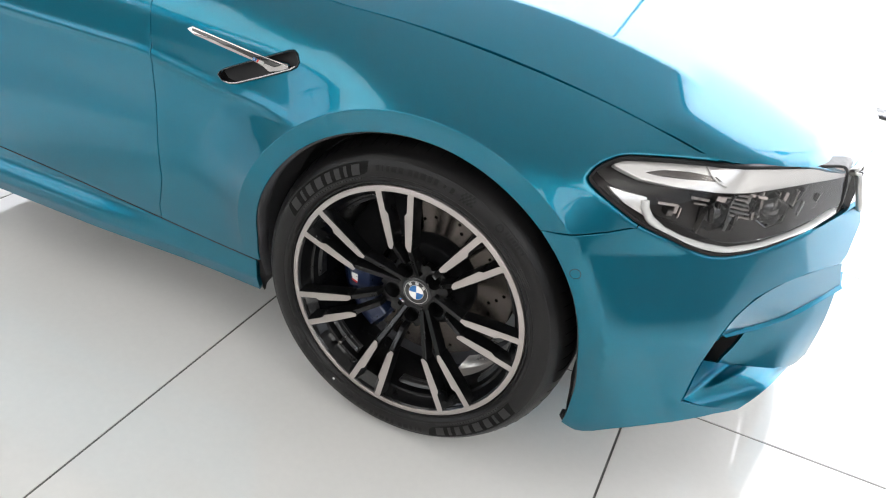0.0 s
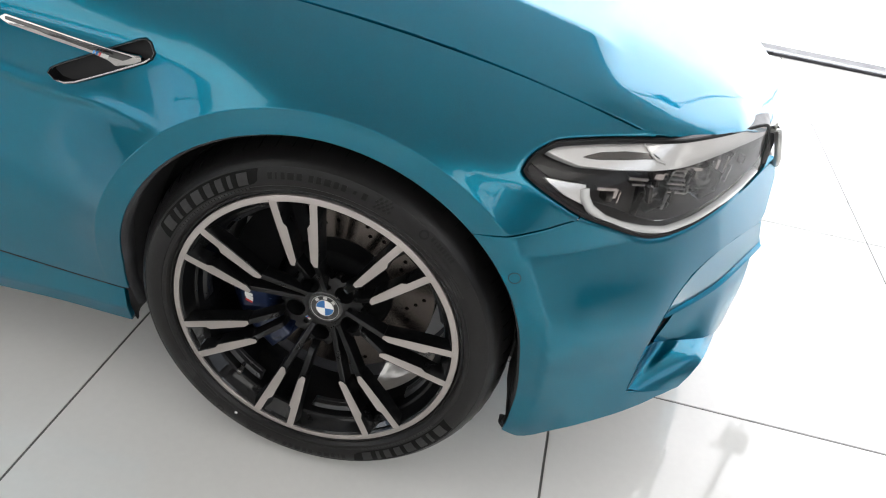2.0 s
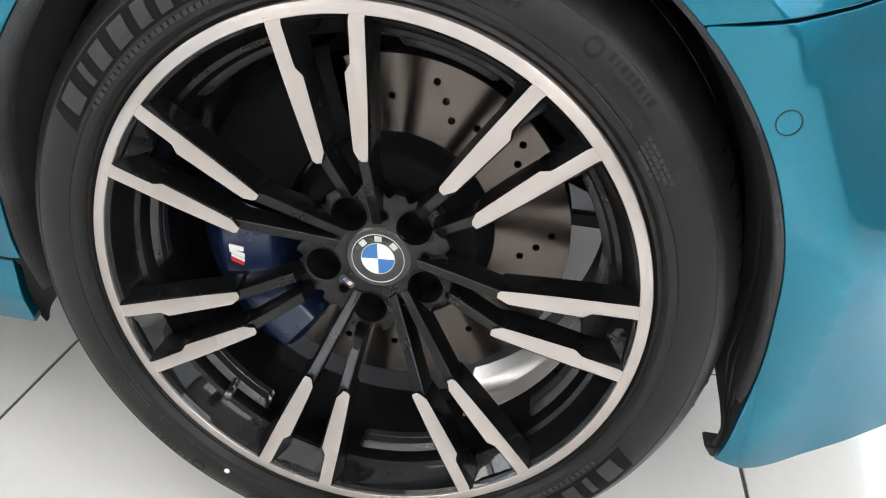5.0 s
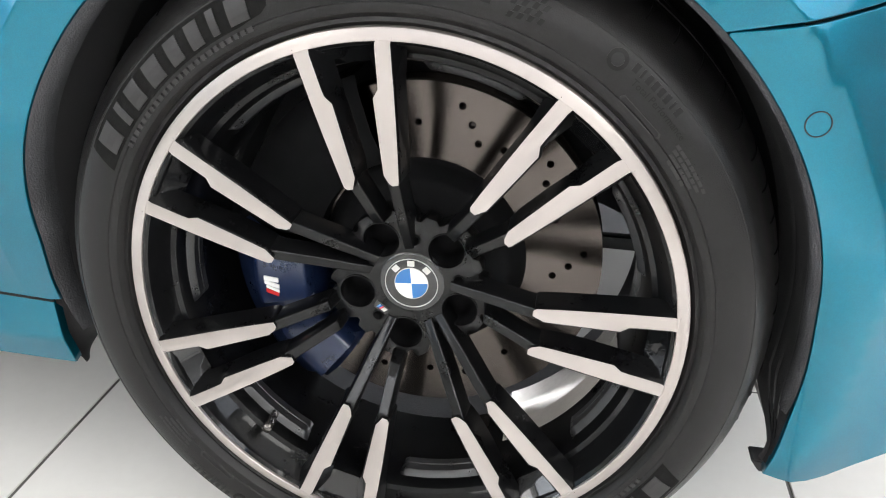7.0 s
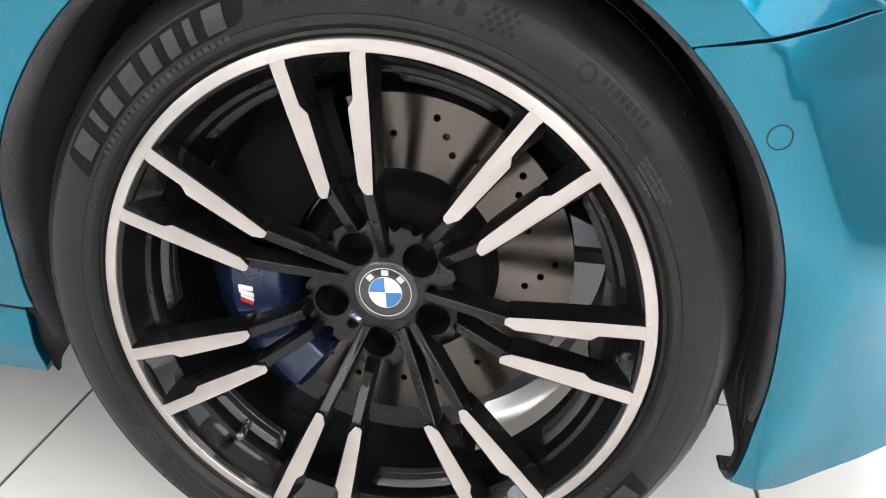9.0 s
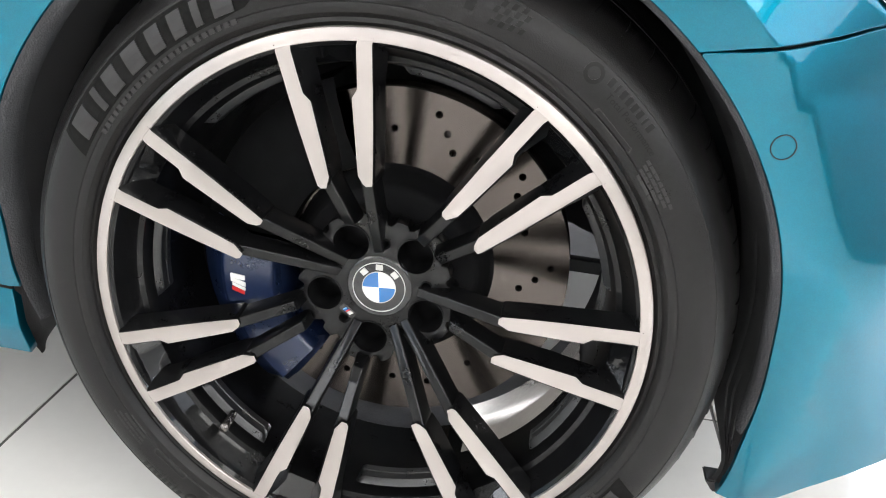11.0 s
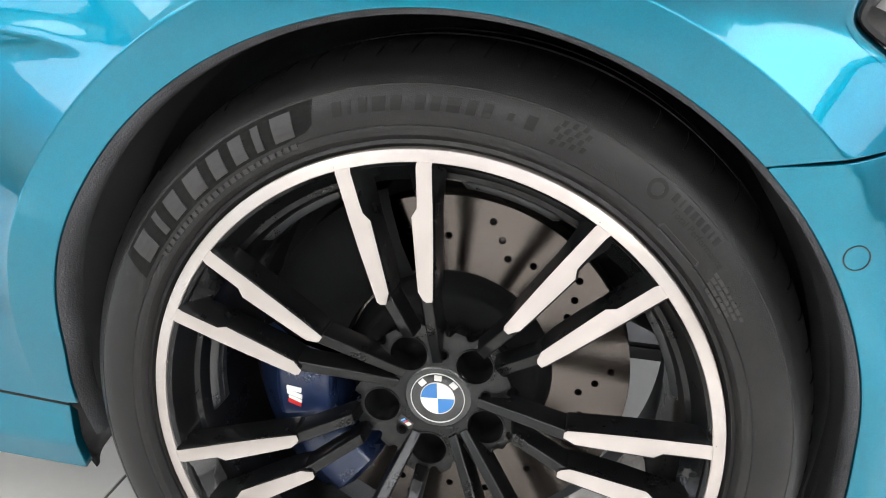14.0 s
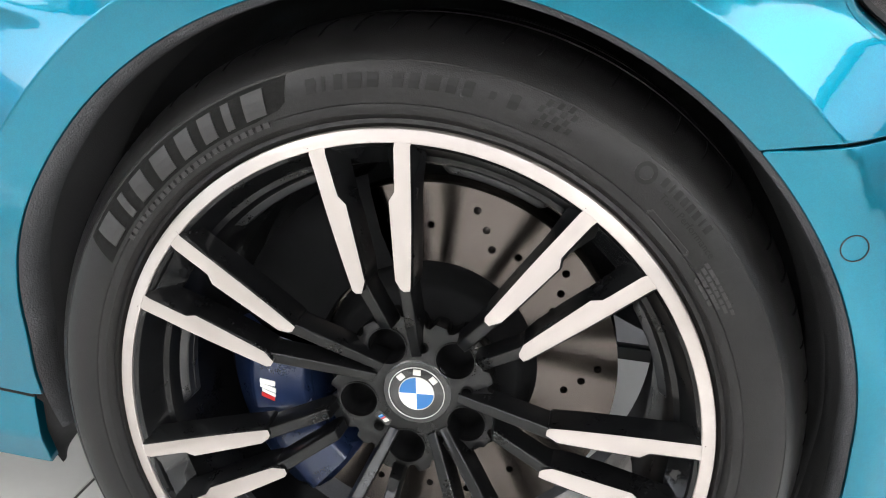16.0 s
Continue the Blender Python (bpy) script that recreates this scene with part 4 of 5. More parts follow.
def skin(name, grid, mat, label="", parent=bumper, thick=0.006):
    """A sheet through rows of places, smoothed between them, with a back."""
    rows = [[Vector(p) for p in r] for r in grid]

    def fill(seq, k):
        out = []
        for i in range(len(seq) - 1):
            p0, p1, p2, p3 = seq[max(i - 1, 0)], seq[i], seq[i + 1], seq[min(i + 2, len(seq) - 1)]
            for j in range(k):
                t = j / k
                out.append(0.5 * (2 * p1 + (p2 - p0) * t + (2 * p0 - 5 * p1 + 4 * p2 - p3) * t * t + (3 * p1 - p0 - 3 * p2 + p3) * t ** 3))
        return out + [seq[-1]]

    rows = [fill(r, 6) for r in rows]
    cols = [fill([r[i] for r in rows], 6) for i in range(len(rows[0]))]
    bm = bmesh.new()
    vs = [[bm.verts.new(p) for p in c] for c in cols]
    for a, b in zip(vs[:-1], vs[1:]):
        for i in range(len(a) - 1):
            bm.faces.new((a[i], b[i], b[i + 1], a[i + 1]))
    bmesh.ops.recalc_face_normals(bm, faces=bm.faces)
    mean = sum((f.normal for f in bm.faces), Vector())
    if mean.y > 0:
        bmesh.ops.reverse_faces(bm, faces=bm.faces)
    bm.normal_update()
    back = {v: bm.verts.new(v.co - v.normal * thick) for c in vs for v in c}
    rim = [(e.verts[0], e.verts[1]) for e in bm.edges if len(e.link_faces) == 1]
    for f in list(bm.faces):
        bm.faces.new([back[v] for v in reversed(f.verts)])
    for a, b in rim:
        bm.faces.new((a, b, back[b], back[a]))
    bmesh.ops.recalc_face_normals(bm, faces=bm.faces)
    return sharp(part(name, bm, mat, parent, label), 50)


edge = [Vector(bumper_at(x, z)) for x, z in ((0.594, 0.420), (0.617, 0.466), (0.66, 0.494), (0.725, 0.500), (0.792, 0.487))]
lower = [Vector(p) for p in LIP_LOW]
def along(seq, u):
    k = min(int(u), len(seq) - 2)
    return seq[k].lerp(seq[k + 1], u - k)


skin("intake_lip", [[e + Vector((0.001, 0.002, 0)) for e in edge],
                    [e.lerp(w, 0.35) for e, w in zip(edge, lower)],
                    [e.lerp(w, 0.7) for e, w in zip(edge, lower)],
                    [e.lerp(w, 0.97) for e, w in zip(edge, lower)],
                    [w + Vector((0.0, 0.002, 0.0002)) for w in lower],
                    [w + Vector((0.0, 0.055, 0.008)) for w in lower]], PAINT, "teal underside of the intake's upper lip")
skin("intake_side", [[along(lower, u) + Vector((0.0, 0.048, 0.004)) for u in (0.9, 1.7, 2.5, 3.25, 4)],
                     [(0.640, 0.300, 0.350), (0.688, 0.352, 0.347), (0.740, 0.425, 0.343), (0.782, 0.495, 0.338), (0.812, 0.550, 0.333)],
                     [(0.622, 0.276, 0.316), (0.676, 0.325, 0.304), (0.738, 0.385, 0.290), (0.782, 0.472, 0.262), (0.804, 0.532, 0.248)],
                     [(0.615, 0.268, 0.296), (0.672, 0.312, 0.287), (0.735, 0.366, 0.271), (0.775, 0.452, 0.246), (0.800, 0.527, 0.232)]], PAINT, "teal inner side of the air intake")
skin("winglet", [[(0.5725, 0.1245, 0.283), (0.5765, 0.134, 0.306), (0.579, 0.141, 0.337), (0.584, 0.150, 0.374)],
                 [(0.577, 0.131, 0.283), (0.590, 0.170, 0.287), (0.606, 0.218, 0.293), (0.627, 0.274, 0.302)],
                 [(0.606, 0.152, 0.269), (0.628, 0.202, 0.282), (0.650, 0.250, 0.290), (0.676, 0.310, 0.293)],
                 [(0.645, 0.188, 0.253), (0.669, 0.230, 0.270), (0.700, 0.286, 0.279), (0.735, 0.365, 0.277)],
                 [(0.682, 0.228, 0.237), (0.707, 0.262, 0.254), (0.733, 0.318, 0.263), (0.768, 0.440, 0.250)]], PAINT, "teal winglet in the air intake", thick=0.012)
skin("winglet_front", [[(0.683, 0.230, 0.236), (0.708, 0.264, 0.254), (0.733, 0.320, 0.262), (0.768, 0.442, 0.249), (0.802, 0.527, 0.237)],
                       [(0.681, 0.240, 0.227), (0.706, 0.272, 0.240), (0.731, 0.328, 0.246), (0.765, 0.452, 0.236), (0.80, 0.54, 0.226)]], PAINT, "teal lower front edge")
skin("nose_valance", [[(0.853 - 0.37 * (y - 0.95) ** 2 - back, y, z) for y in (0.53, 0.65, 0.8, 0.95, 1.1, 1.25, 1.37)]
                       for z, back in ((0.42, 0.05), (0.37, 0.012), (0.29, 0.0), (0.23, 0.004), (0.19, 0.04))], PAINT, "teal lower nose of the bumper")
# honeycomb mesh in the intake
bm = bmesh.new()
slab(bm, [(0.45, 0.20), (0.715, 0.20), (0.715, 0.47), (0.45, 0.47)], lambda u, v, d: (u, 0.37 + 0.6 * (u - 0.6) + d, v), 0.004)
part("intake_grille", bm, CAVITY, bumper, "black honeycomb grille in the air intake", smooth=False)
bm = bmesh.new()
for i in range(11):
    for j in range(13):
        u, v = 0.575 + 0.0105 * i + (0.00525 if j % 2 else 0), 0.315 + 0.0091 * j
        p = Vector((u, 0.362 + 0.6 * (u - 0.6), v))
        hexa = [[bm.verts.new(p + Vector((r * math.cos(k * math.pi / 3 + math.pi / 6), 0.6 * r * math.cos(k * math.pi / 3 + math.pi / 6) + d, r * math.sin(k * math.pi / 3 + math.pi / 6)))) for k in range(6)] for r, d in ((0.0060, 0.0), (0.0046, 0.0), (0.0046, 0.008))]
        for a, b in zip(hexa[:-1], hexa[1:]):
            for k in range(6):
                bm.faces.new((a[k], a[(k + 1) % 6], b[(k + 1) % 6], b[k]))
bmesh.ops.recalc_face_normals(bm, faces=bm.faces)
part("honeycomb", bm, ENAMEL_BLACK, bumper, smooth=False)

# kidney grille surround at the nose
bm = bmesh.new()
path = [(0.735, 0.492, 0.700), (0.750, 0.503, 0.694), (0.764, 0.515, 0.66), (0.776, 0.53, 0.63), (0.785, 0.56, 0.605), (0.792, 0.62, 0.59), (0.80, 0.75, 0.58), (0.80, 0.90, 0.58), (0.80, 0.925, 0.60), (0.795, 0.925, 0.66), (0.785, 0.90, 0.68), (0.77, 0.70, 0.685), (0.75, 0.55, 0.695)]
tube(bm, [Vector(p) for p in path], 0.0075, 10, True)
kidney = part("front_grille", bm, GREY_METAL, car, "chrome-framed front grille")
for i in range(9):
    bm = bmesh.new()
    y = 0.56 + 0.042 * i
    box(bm, 0.735, 0.765, y - 0.005, y + 0.005, 0.59, 0.685, 0.002)
    part("grille_bar", bm, ENAMEL_BLACK, kidney, smooth=False)

# the unseen far flank, which closes the body and blocks light
def far(f):
    return lambda u, v: (f(u, v)[0], 2 * MID - f(u, v)[1], f(u, v)[2])


panel("far_fender", fender_outline, far(flank), PAINT, car, "teal fender on the far side", step=0.03, facing=(0, 1, 0), fine=0.03)
panel("far_door", door_outline, far(flank), PAINT, car, "teal door on the far side", step=0.05, facing=(0, 1, 0), fine=0.03)
panel("far_bumper", bumper_outline, far(bumper_at), PAINT, car, "teal bumper corner on the far side", step=0.03, facing=(0, 1, 0), fine=0.03)

# ---- the wheel ----
PHI = -10.08                     # angle of the first pair of spokes, clockwise from the top
HUB = Matrix.Translation((0, 0, ZC))


bm = bmesh.new()
lathe(bm, [(0.2528, 0.0035), (0.2495, 0.0065), (0.2415, 0.026), (0.2385, 0.0305), (0.2335, 0.0325), (0.2300, 0.040), (0.2255, 0.062), (0.2235, 0.10), (0.2235, 0.145), (0.2285, 0.152)], 180)
bmesh.ops.recalc_face_normals(bm, faces=bm.faces)
bmesh.ops.reverse_faces(bm, faces=bm.faces)
wheel = sharp(part("wheel", bm, GLOSS_BLACK, car, "twenty-inch double-spoke alloy wheel, black with machined faces", at=HUB), 25)

bm = bmesh.new()
lathe(bm, [(0.2285, 0.152), (0.2300, 0.156), (0.2300, 0.232), (0.256, 0.26)], 120)
bmesh.ops.recalc_face_normals(bm, faces=bm.faces)
bmesh.ops.reverse_faces(bm, faces=bm.faces)
part("inner_barrel", bm, FELT, wheel, "matt black inside of the rim")
# bright band painted where light glints on the rim's black inside
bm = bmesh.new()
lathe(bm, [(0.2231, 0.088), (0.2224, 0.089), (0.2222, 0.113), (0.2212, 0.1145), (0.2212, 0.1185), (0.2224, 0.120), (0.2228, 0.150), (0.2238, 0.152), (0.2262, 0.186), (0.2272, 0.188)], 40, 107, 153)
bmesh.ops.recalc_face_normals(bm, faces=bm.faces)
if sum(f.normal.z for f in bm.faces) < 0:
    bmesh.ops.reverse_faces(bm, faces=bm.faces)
sharp(part("gleam_band", bm, BARREL_GLEAM, wheel, "bright band in place of a reflection inside the rim"))

# seven raised pads in the rim's well, one in each wide opening


def rim_pad():
    bm = bmesh.new()
    rows = []
    for a in run(-12.2, 12.2, 26):
        k = sstep(12.3, 10.6, abs(a))
        low, top = 0.2300, 0.2300 - 0.0078 * k
        rows.append([bm.verts.new(polar(r, a, y)) for r, y in ((low, 0.0440), (top + 0.0016 * k, 0.0472), (top, 0.0490), (top, 0.0570), (top + 0.0008 * k, 0.0578), (top + 0.0008 * k, 0.0592), (top, 0.0600), (top, 0.0680), (top + 0.0020 * k, 0.0700), (low, 0.0720))])
    for p, q in zip(rows[:-1], rows[1:]):
        for k in range(9):
            bm.faces.new((p[k], q[k], q[k + 1], p[k + 1]))
    bmesh.ops.recalc_face_normals(bm, faces=bm.faces)
    if sum(f.normal.z for f in bm.faces) > 0:
        bmesh.ops.reverse_faces(bm, faces=bm.faces)
    return sharp(part("rim_pad", bm, PAD_BLACK, wheel, "satin black raised pad inside the rim"), 40)


one = rim_pad()
for k in range(7):
    one = one if k == 0 else again(one, Matrix())
    one.matrix_basis = Matrix.Rotation(radians(PHI + (k + 0.5) * 360 / 7), 4, "Y")

# tyre
TYRE = [(0.258, 0.020), (0.2635, 0.012), (0.2655, 0.006), (0.2680, 0.0025), (0.2715, 0.0035), (0.2735, 0.0000), (0.2760, -0.0032), (0.2800, -0.0045), (0.2835, -0.0038), (0.2845, -0.0048), (0.2900, -0.0058), (0.2960, -0.0062), (0.3030, -0.0056), (0.3100, -0.0040),
        (0.3155, -0.0012), (0.3165, -0.0014), (0.3220, 0.0035), (0.3280, 0.0110), (0.3335, 0.0205), (0.3390, 0.0335), (0.3430, 0.0470), (0.3455, 0.0620), (0.3475, 0.085), (0.3480, 0.088), (0.3400, 0.089), (0.3400, 0.099), (0.3485, 0.100), (0.3495, 0.13), (0.3410, 0.131), (0.3410, 0.142), (0.3495, 0.143),
        (0.3485, 0.18), (0.3455, 0.215), (0.338, 0.245), (0.31, 0.275), (0.27, 0.265), (0.258, 0.255)]
bm = bmesh.new()
lathe(bm, TYRE, 220)
for v in bm.verts:
    if v.co.z < -ZC + 0.001:
        d = -ZC + 0.001 - v.co.z
        v.co.z = -ZC + 0.001
        if v.co.y < 0.05:
            v.co.y -= 0.4 * d
bmesh.ops.recalc_face_normals(bm, faces=bm.faces)
tyre = sharp(part("tyre", bm, RUBBER, wheel, "low-profile black rubber tyre"), 32)
tyre.matrix_basis = Matrix()


def tyre_y(r):
    for (r0, y0), (r1, y1) in zip(TYRE[2:], TYRE[3:]):
        if r0 <= r <= r1:
            return y0 + (y1 - y0) * (r - r0) / (r1 - r0)
    return 0.0


def block(bm, outline, up=0.0007, sub=1.2, index=0):
    """A raised shape on the sidewall; the outline is in (angle, radius)."""
    scale = 0.3 * math.pi / 180
    flat = [(a * scale, r) for a, r in outline]
    flat = resample(flat, 0.004)
    slab(bm, flat, lambda u, v, d: polar(v, u / scale, tyre_y(v) - (up if d == 0 else -0.0015)), 1, 0.006, index)
    return bm


def bar_at(a, r, w, h, lean=0.0):
    """Four corners of a bar w wide and h high at an angle and radius."""
    k = 180 / math.pi / r
    return [(a - w / 2 * k - lean * k, r - h / 2), (a + w / 2 * k - lean * k, r - h / 2), (a + w / 2 * k + lean * k, r + h / 2), (a - w / 2 * k + lean * k, r + h / 2)]


def sidewall_set(turn):
    """The moulded marks that stand on the sidewall: a dark plate with eight grey bars, and a row of bars behind it."""
    bm = bmesh.new()
    plate = [(-64.5 + turn, 0.2875)] + [(a + turn, 0.2875) for a in run(-60, -26, 12)] + [(-21.8 + turn, 0.2905), (-20.3 + turn, 0.295), (-19.2 + turn, 0.3145)] + [(a + turn, 0.3145) for a in run(-24, -58, 12)] + [(-62.5 + turn, 0.3135)]
    block(bm, plate, 0.0004)
    part("lettering_plate", bm, RUBBER_PANEL, wheel, "matt black plate moulded in the sidewall", smooth=False)
    for a, w in zip((-58.9, -53.6, -49.2, -43.6, -38.4, -33.8, -29.9, -25.2), (0.021, 0.0075, 0.0165, 0.019, 0.0145, 0.0135, 0.0075, 0.019)):
        bm = bmesh.new()
        block(bm, bar_at(a + turn, 0.3005, w, 0.0205, 0.0015), 0.0011)
        part("letter_bar", bm, RUBBER_LETTER, wheel, smooth=False)
    bm = bmesh.new()
    for i in range(24):
        block(bm, bar_at(-58 + turn + i * 1.45, 0.2825, 0.0042 + 0.002 * ((i * 7) % 3) / 3, 0.0042), 0.0006)
    part("small_print", bm, RUBBER_LETTER, wheel, smooth=False)
    for a, w in zip((-15.7, -13.7, -11.5, -9.0, -6.3, -2.6, -0.2, 2.5, 5.2, 7.6, 11.1, 14.2), (0.008, 0.003, 0.007, 0.011, 0.009, 0.008, 0.008, 0.011, 0.008, 0.008, 0.005, 0.008)):
        bm = bmesh.new()
        block(bm, bar_at(a + turn, 0.302, w, 0.0115 if w != 0.005 else 0.006, 0.0006), 0.0005)
        part("letter_bar", bm, RUBBER_DARK, wheel, smooth=False)
    for i in range(7):
        for j in range(4):
            if (i + j) % 2 == 0:
                bm = bmesh.new()
                block(bm, bar_at(18.0 + turn + i * 0.78, 0.2945 + j * 0.0052 + 0.0006 * i, 0.0040, 0.0050, 0.0008), 0.0005)
                part("chequered_mark", bm, RUBBER_DARK, wheel, smooth=False)
    bm = bmesh.new()
    outer = [(34.9 + turn + 0.0085 / 0.3055 * 57.3 * math.cos(t), 0.3055 + 0.0085 * math.sin(t)) for t in run(0, 2 * math.pi, 20)[:-1]]
    scale = 0.3 * math.pi / 180
    hole = [((34.9 + turn + 0.0052 / 0.3055 * 57.3 * math.cos(t)) * scale, 0.3055 + 0.0052 * math.sin(t)) for t in run(0, 2 * math.pi, 16)[:-1]]
    slab(bm, [(a * scale, r) for a, r in outer], lambda u, v, d: polar(v, u / scale, tyre_y(v) - (0.0005 if d == 0 else -0.0015)), 1, 0, 0, [hole])
    part("ring_mark", bm, RUBBER_DARK, wheel, smooth=False)
    for i in range(8):
        bm = bmesh.new()
        block(bm, bar_at(37.8 + turn + i * 1.25, 0.3095, 0.0046 if i not in (1, 6) else 0.0022, 0.0072), 0.0005)
        part("letter_bar", bm, RUBBER_DARK, wheel, smooth=False)
    word("Total Performance", 44.4 + turn, 0.3005, 0.0062)
    bm = bmesh.new()
    loop = [(43.5 + turn + x, 0.286 + z) for x, z in ((-4.6, 0.0), (-4.2, 0.0032), (4.2, 0.0032), (4.7, 0.0), (4.2, -0.0032), (-4.2, -0.0032))]
    hole = [((43.5 + turn + x * 0.93) * scale, 0.286 + z * 0.75) for x, z in ((-4.6, 0.0), (-4.2, 0.0032), (4.2, 0.0032), (4.7, 0.0), (4.2, -0.0032), (-4.2, -0.0032))]
    slab(bm, [(a * scale, r) for a, r in loop], lambda u, v, d: polar(v, u / scale, tyre_y(v) - (0.0006 if d == 0 else -0.0015)), 1, 0, 0, [hole])
    part("date_frame", bm, RUBBER_LETTER, wheel, smooth=False)
    bm = bmesh.new()
    for j in range(4):
        for i in range(7 - j):
            block(bm, bar_at(51.0 + turn + i * 1.35 + 0.5 * j, 0.2945 - j * 0.0042, 0.0045 + 0.0012 * ((i * 5 + j) % 3), 0.0026), 0.0005)
    part("small_print", bm, RUBBER_LETTER, wheel, smooth=False)


def word(text, a, r, size):
    """A word laid along the sidewall."""
    cu = bpy.data.curves.new("word", "FONT")
    cu.body, cu.size, cu.align_x, cu.align_y, cu.resolution_u = text, size * 1.3, "CENTER", "CENTER", 2
    tmp = new("word", cu)
    me = bpy.data.meshes.new_from_object(tmp)
    bpy.data.objects.remove(tmp)
    for v in me.vertices:
        ang = a + v.co.x / r * 57.2958
        v.co = polar(r + v.co.y, ang, tyre_y(r + v.co.y) - 0.0008)
    me.materials.append(RUBBER_DARK)
    ob = new("word", me)
    ob.parent = wheel
    return ob


sidewall_set(0)
sidewall_set(180)
bm = bmesh.new()
lathe(bm, [(0.0, -0.0005), (0.0030, -0.0004), (0.0034, 0.001)], 14)
for v in bm.verts:
    v.co += polar(0.2890, -150.6, tyre_y(0.289))
part("paint_dot", bm, WHITE, wheel, "white paint dot on the tyre")
# shoulder cuts of the tread: raised dark strips stand for the shade in them


def tread_cut_strip():
    bm = bmesh.new()
    line = [(0.3365, 0.0275), (0.339, 0.0335), (0.3424, 0.0450), (0.3450, 0.0590), (0.3466, 0.075)]
    rows = []
    for i, (r, y) in enumerate(line):
        w = 0.0005 + 0.0005 * i / 4
        lean = 0.004 * i / 4
        rows.append([bm.verts.new((s * w + lean, y - 0.0006, r + 0.0006)) for s in (-1, 1)])
    for p, q in zip(rows[:-1], rows[1:]):
        bm.faces.new((p[0], p[1], q[1], q[0]))
    r = bmesh.ops.extrude_face_region(bm, geom=list(bm.faces))
    for v in r["geom"]:
        if isinstance(v, bmesh.types.BMVert):
            v.co += Vector((0, 0.004, -0.004))
    bmesh.ops.recalc_face_normals(bm, faces=bm.faces)
    return part("tread_cut_strip", bm, BELL_SHADE_BLACK, wheel, "dark strip in place of a cut in the tread shoulder", smooth=False)


first = tread_cut_strip()
for i in range(1, 72):
    a = i * 5.0
    if not 172 <= a <= 188:
        again(first, Matrix.Rotation(radians(a), 4, "Y"))

# machined ring of the rim
bm = bmesh.new()
lathe(bm, [(0.2528, 0.0040), (0.2528, 0.0006), (0.2534, 0.0), (0.2580, 0.0005), (0.2622, 0.0011), (0.2636, 0.0017), (0.2643, 0.0032), (0.2643, 0.012)], 200)
bmesh.ops.recalc_face_normals(bm, faces=bm.faces)
sharp(part("rim_ring", bm, MACHINED, wheel, "bright machined rim edge"), 40)


def spoke(side, long):
    """One spoke of a pair: a machined bright face on a black body, which runs on thinner to the hub. side: -1 or 1."""
    bm = bmesh.new()

    def centre(z):
        return 0.0190 + (z - 0.1266) * (0.0352 - 0.0190) / (0.2505 - 0.1266)

    face = [(0.2526, 0.0072, 0.0072, 0.0002), (0.2470, 0.0068, 0.0066, 0.0004), (0.2180, 0.0064, 0.0068, 0.0022), (0.2115, 0.0066, 0.0070, 0.0026), (0.2045, 0.0112, 0.0070, 0.0030), (0.1800, 0.0098, 0.0070, 0.0047), (0.1500, 0.0080, 0.0066, 0.0068), (0.1360, 0.0070, 0.0062, 0.0077), (0.1285, 0.0030, 0.0060, 0.0082), (0.1262, 0.0004, 0.0042, 0.0084)]
    top, mid, low = [], [], []
    for i, (z, wl, wr, y) in enumerate(face):
        c = centre(z)
        grow = 0.0065 * sstep(0.20, 0.253, z)
        top.append([bm.verts.new((side * (c + s), y, z)) for s in (-wl, wr)])
        mid.append([bm.verts.new((side * (c + s), y + 0.0014, z)) for s in (-wl - 0.0010, wr + 0.0010)])
        wide = 0.0112 * sstep(0.13, 0.17, z) + wl * (1 - sstep(0.13, 0.17, z))
        low.append([bm.verts.new((side * (c + s), y + 0.030 - 0.012 * sstep(0.2, 0.253, z), z)) for s in (-max(wide, wl) - 0.002 - grow, wr + 0.003 + grow)])
    for k in range(len(face) - 1):
        f = bm.faces.new((top[k][0], top[k][1], top[k + 1][1], top[k + 1][0]))
        f.material_index = 1
        for s in (0, 1):
            bm.faces.new((top[k][s], top[k + 1][s], mid[k + 1][s], mid[k][s]))
            bm.faces.new((mid[k][s], mid[k + 1][s], low[k + 1][s], low[k][s]))
    bm.faces.new((top[-1][0], top[-1][1], mid[-1][1], mid[-1][0]))
    bm.faces.new((mid[-1][0], mid[-1][1], low[-1][1], low[-1][0]))
    # black arm from the bright face's tip to the hub
    arm = [(r, 0.0052, 0.0108 + 0.56 * max(0.0, 0.1305 - r)) for r in (0.136, 0.1300, 0.124, 0.110, 0.095, 0.0790)]
    arm += [(r, 0.0047, 0.0108 + 0.56 * (0.1305 - r)) for r in (0.060, 0.048, 0.041)] if long else [(0.0760, 0.0047, 0.0600)]
    rows = []
    for z, w, y in arm:
        c = centre(z) - 0.0012
        rows.append([bm.verts.new((side * (c + s), y + d, z)) for s, d in ((-w - 0.0025, 0.026), (-w - 0.0004, 0.0016), (-w + 0.0004, 0.0), (-w * 0.5, 0.0002), (w * 0.5, 0.0002), (w - 0.0004, 0.0), (w + 0.0004, 0.0016), (w + 0.0025, 0.026))])
    for p, q in zip(rows[:-1], rows[1:]):
        for k in range(7):
            bm.faces.new((p[k], p[k + 1], q[k + 1], q[k]))
    bm.faces.new(rows[0])
    bmesh.ops.recalc_face_normals(bm, faces=bm.faces)
    for f in bm.faces:
        if f.material_index == 1 and f.normal.y > 0:
            f.normal_flip()
    soften(bm, 0.0010)
    return sharp(part("spoke", bm, [GLOSS_BLACK, MACHINED], wheel, "black spoke with a bright machined face"), 32)


LUG0, LUG_R = -31.2, 0.0555      # first bolt hole's angle, radius of the bolt circle


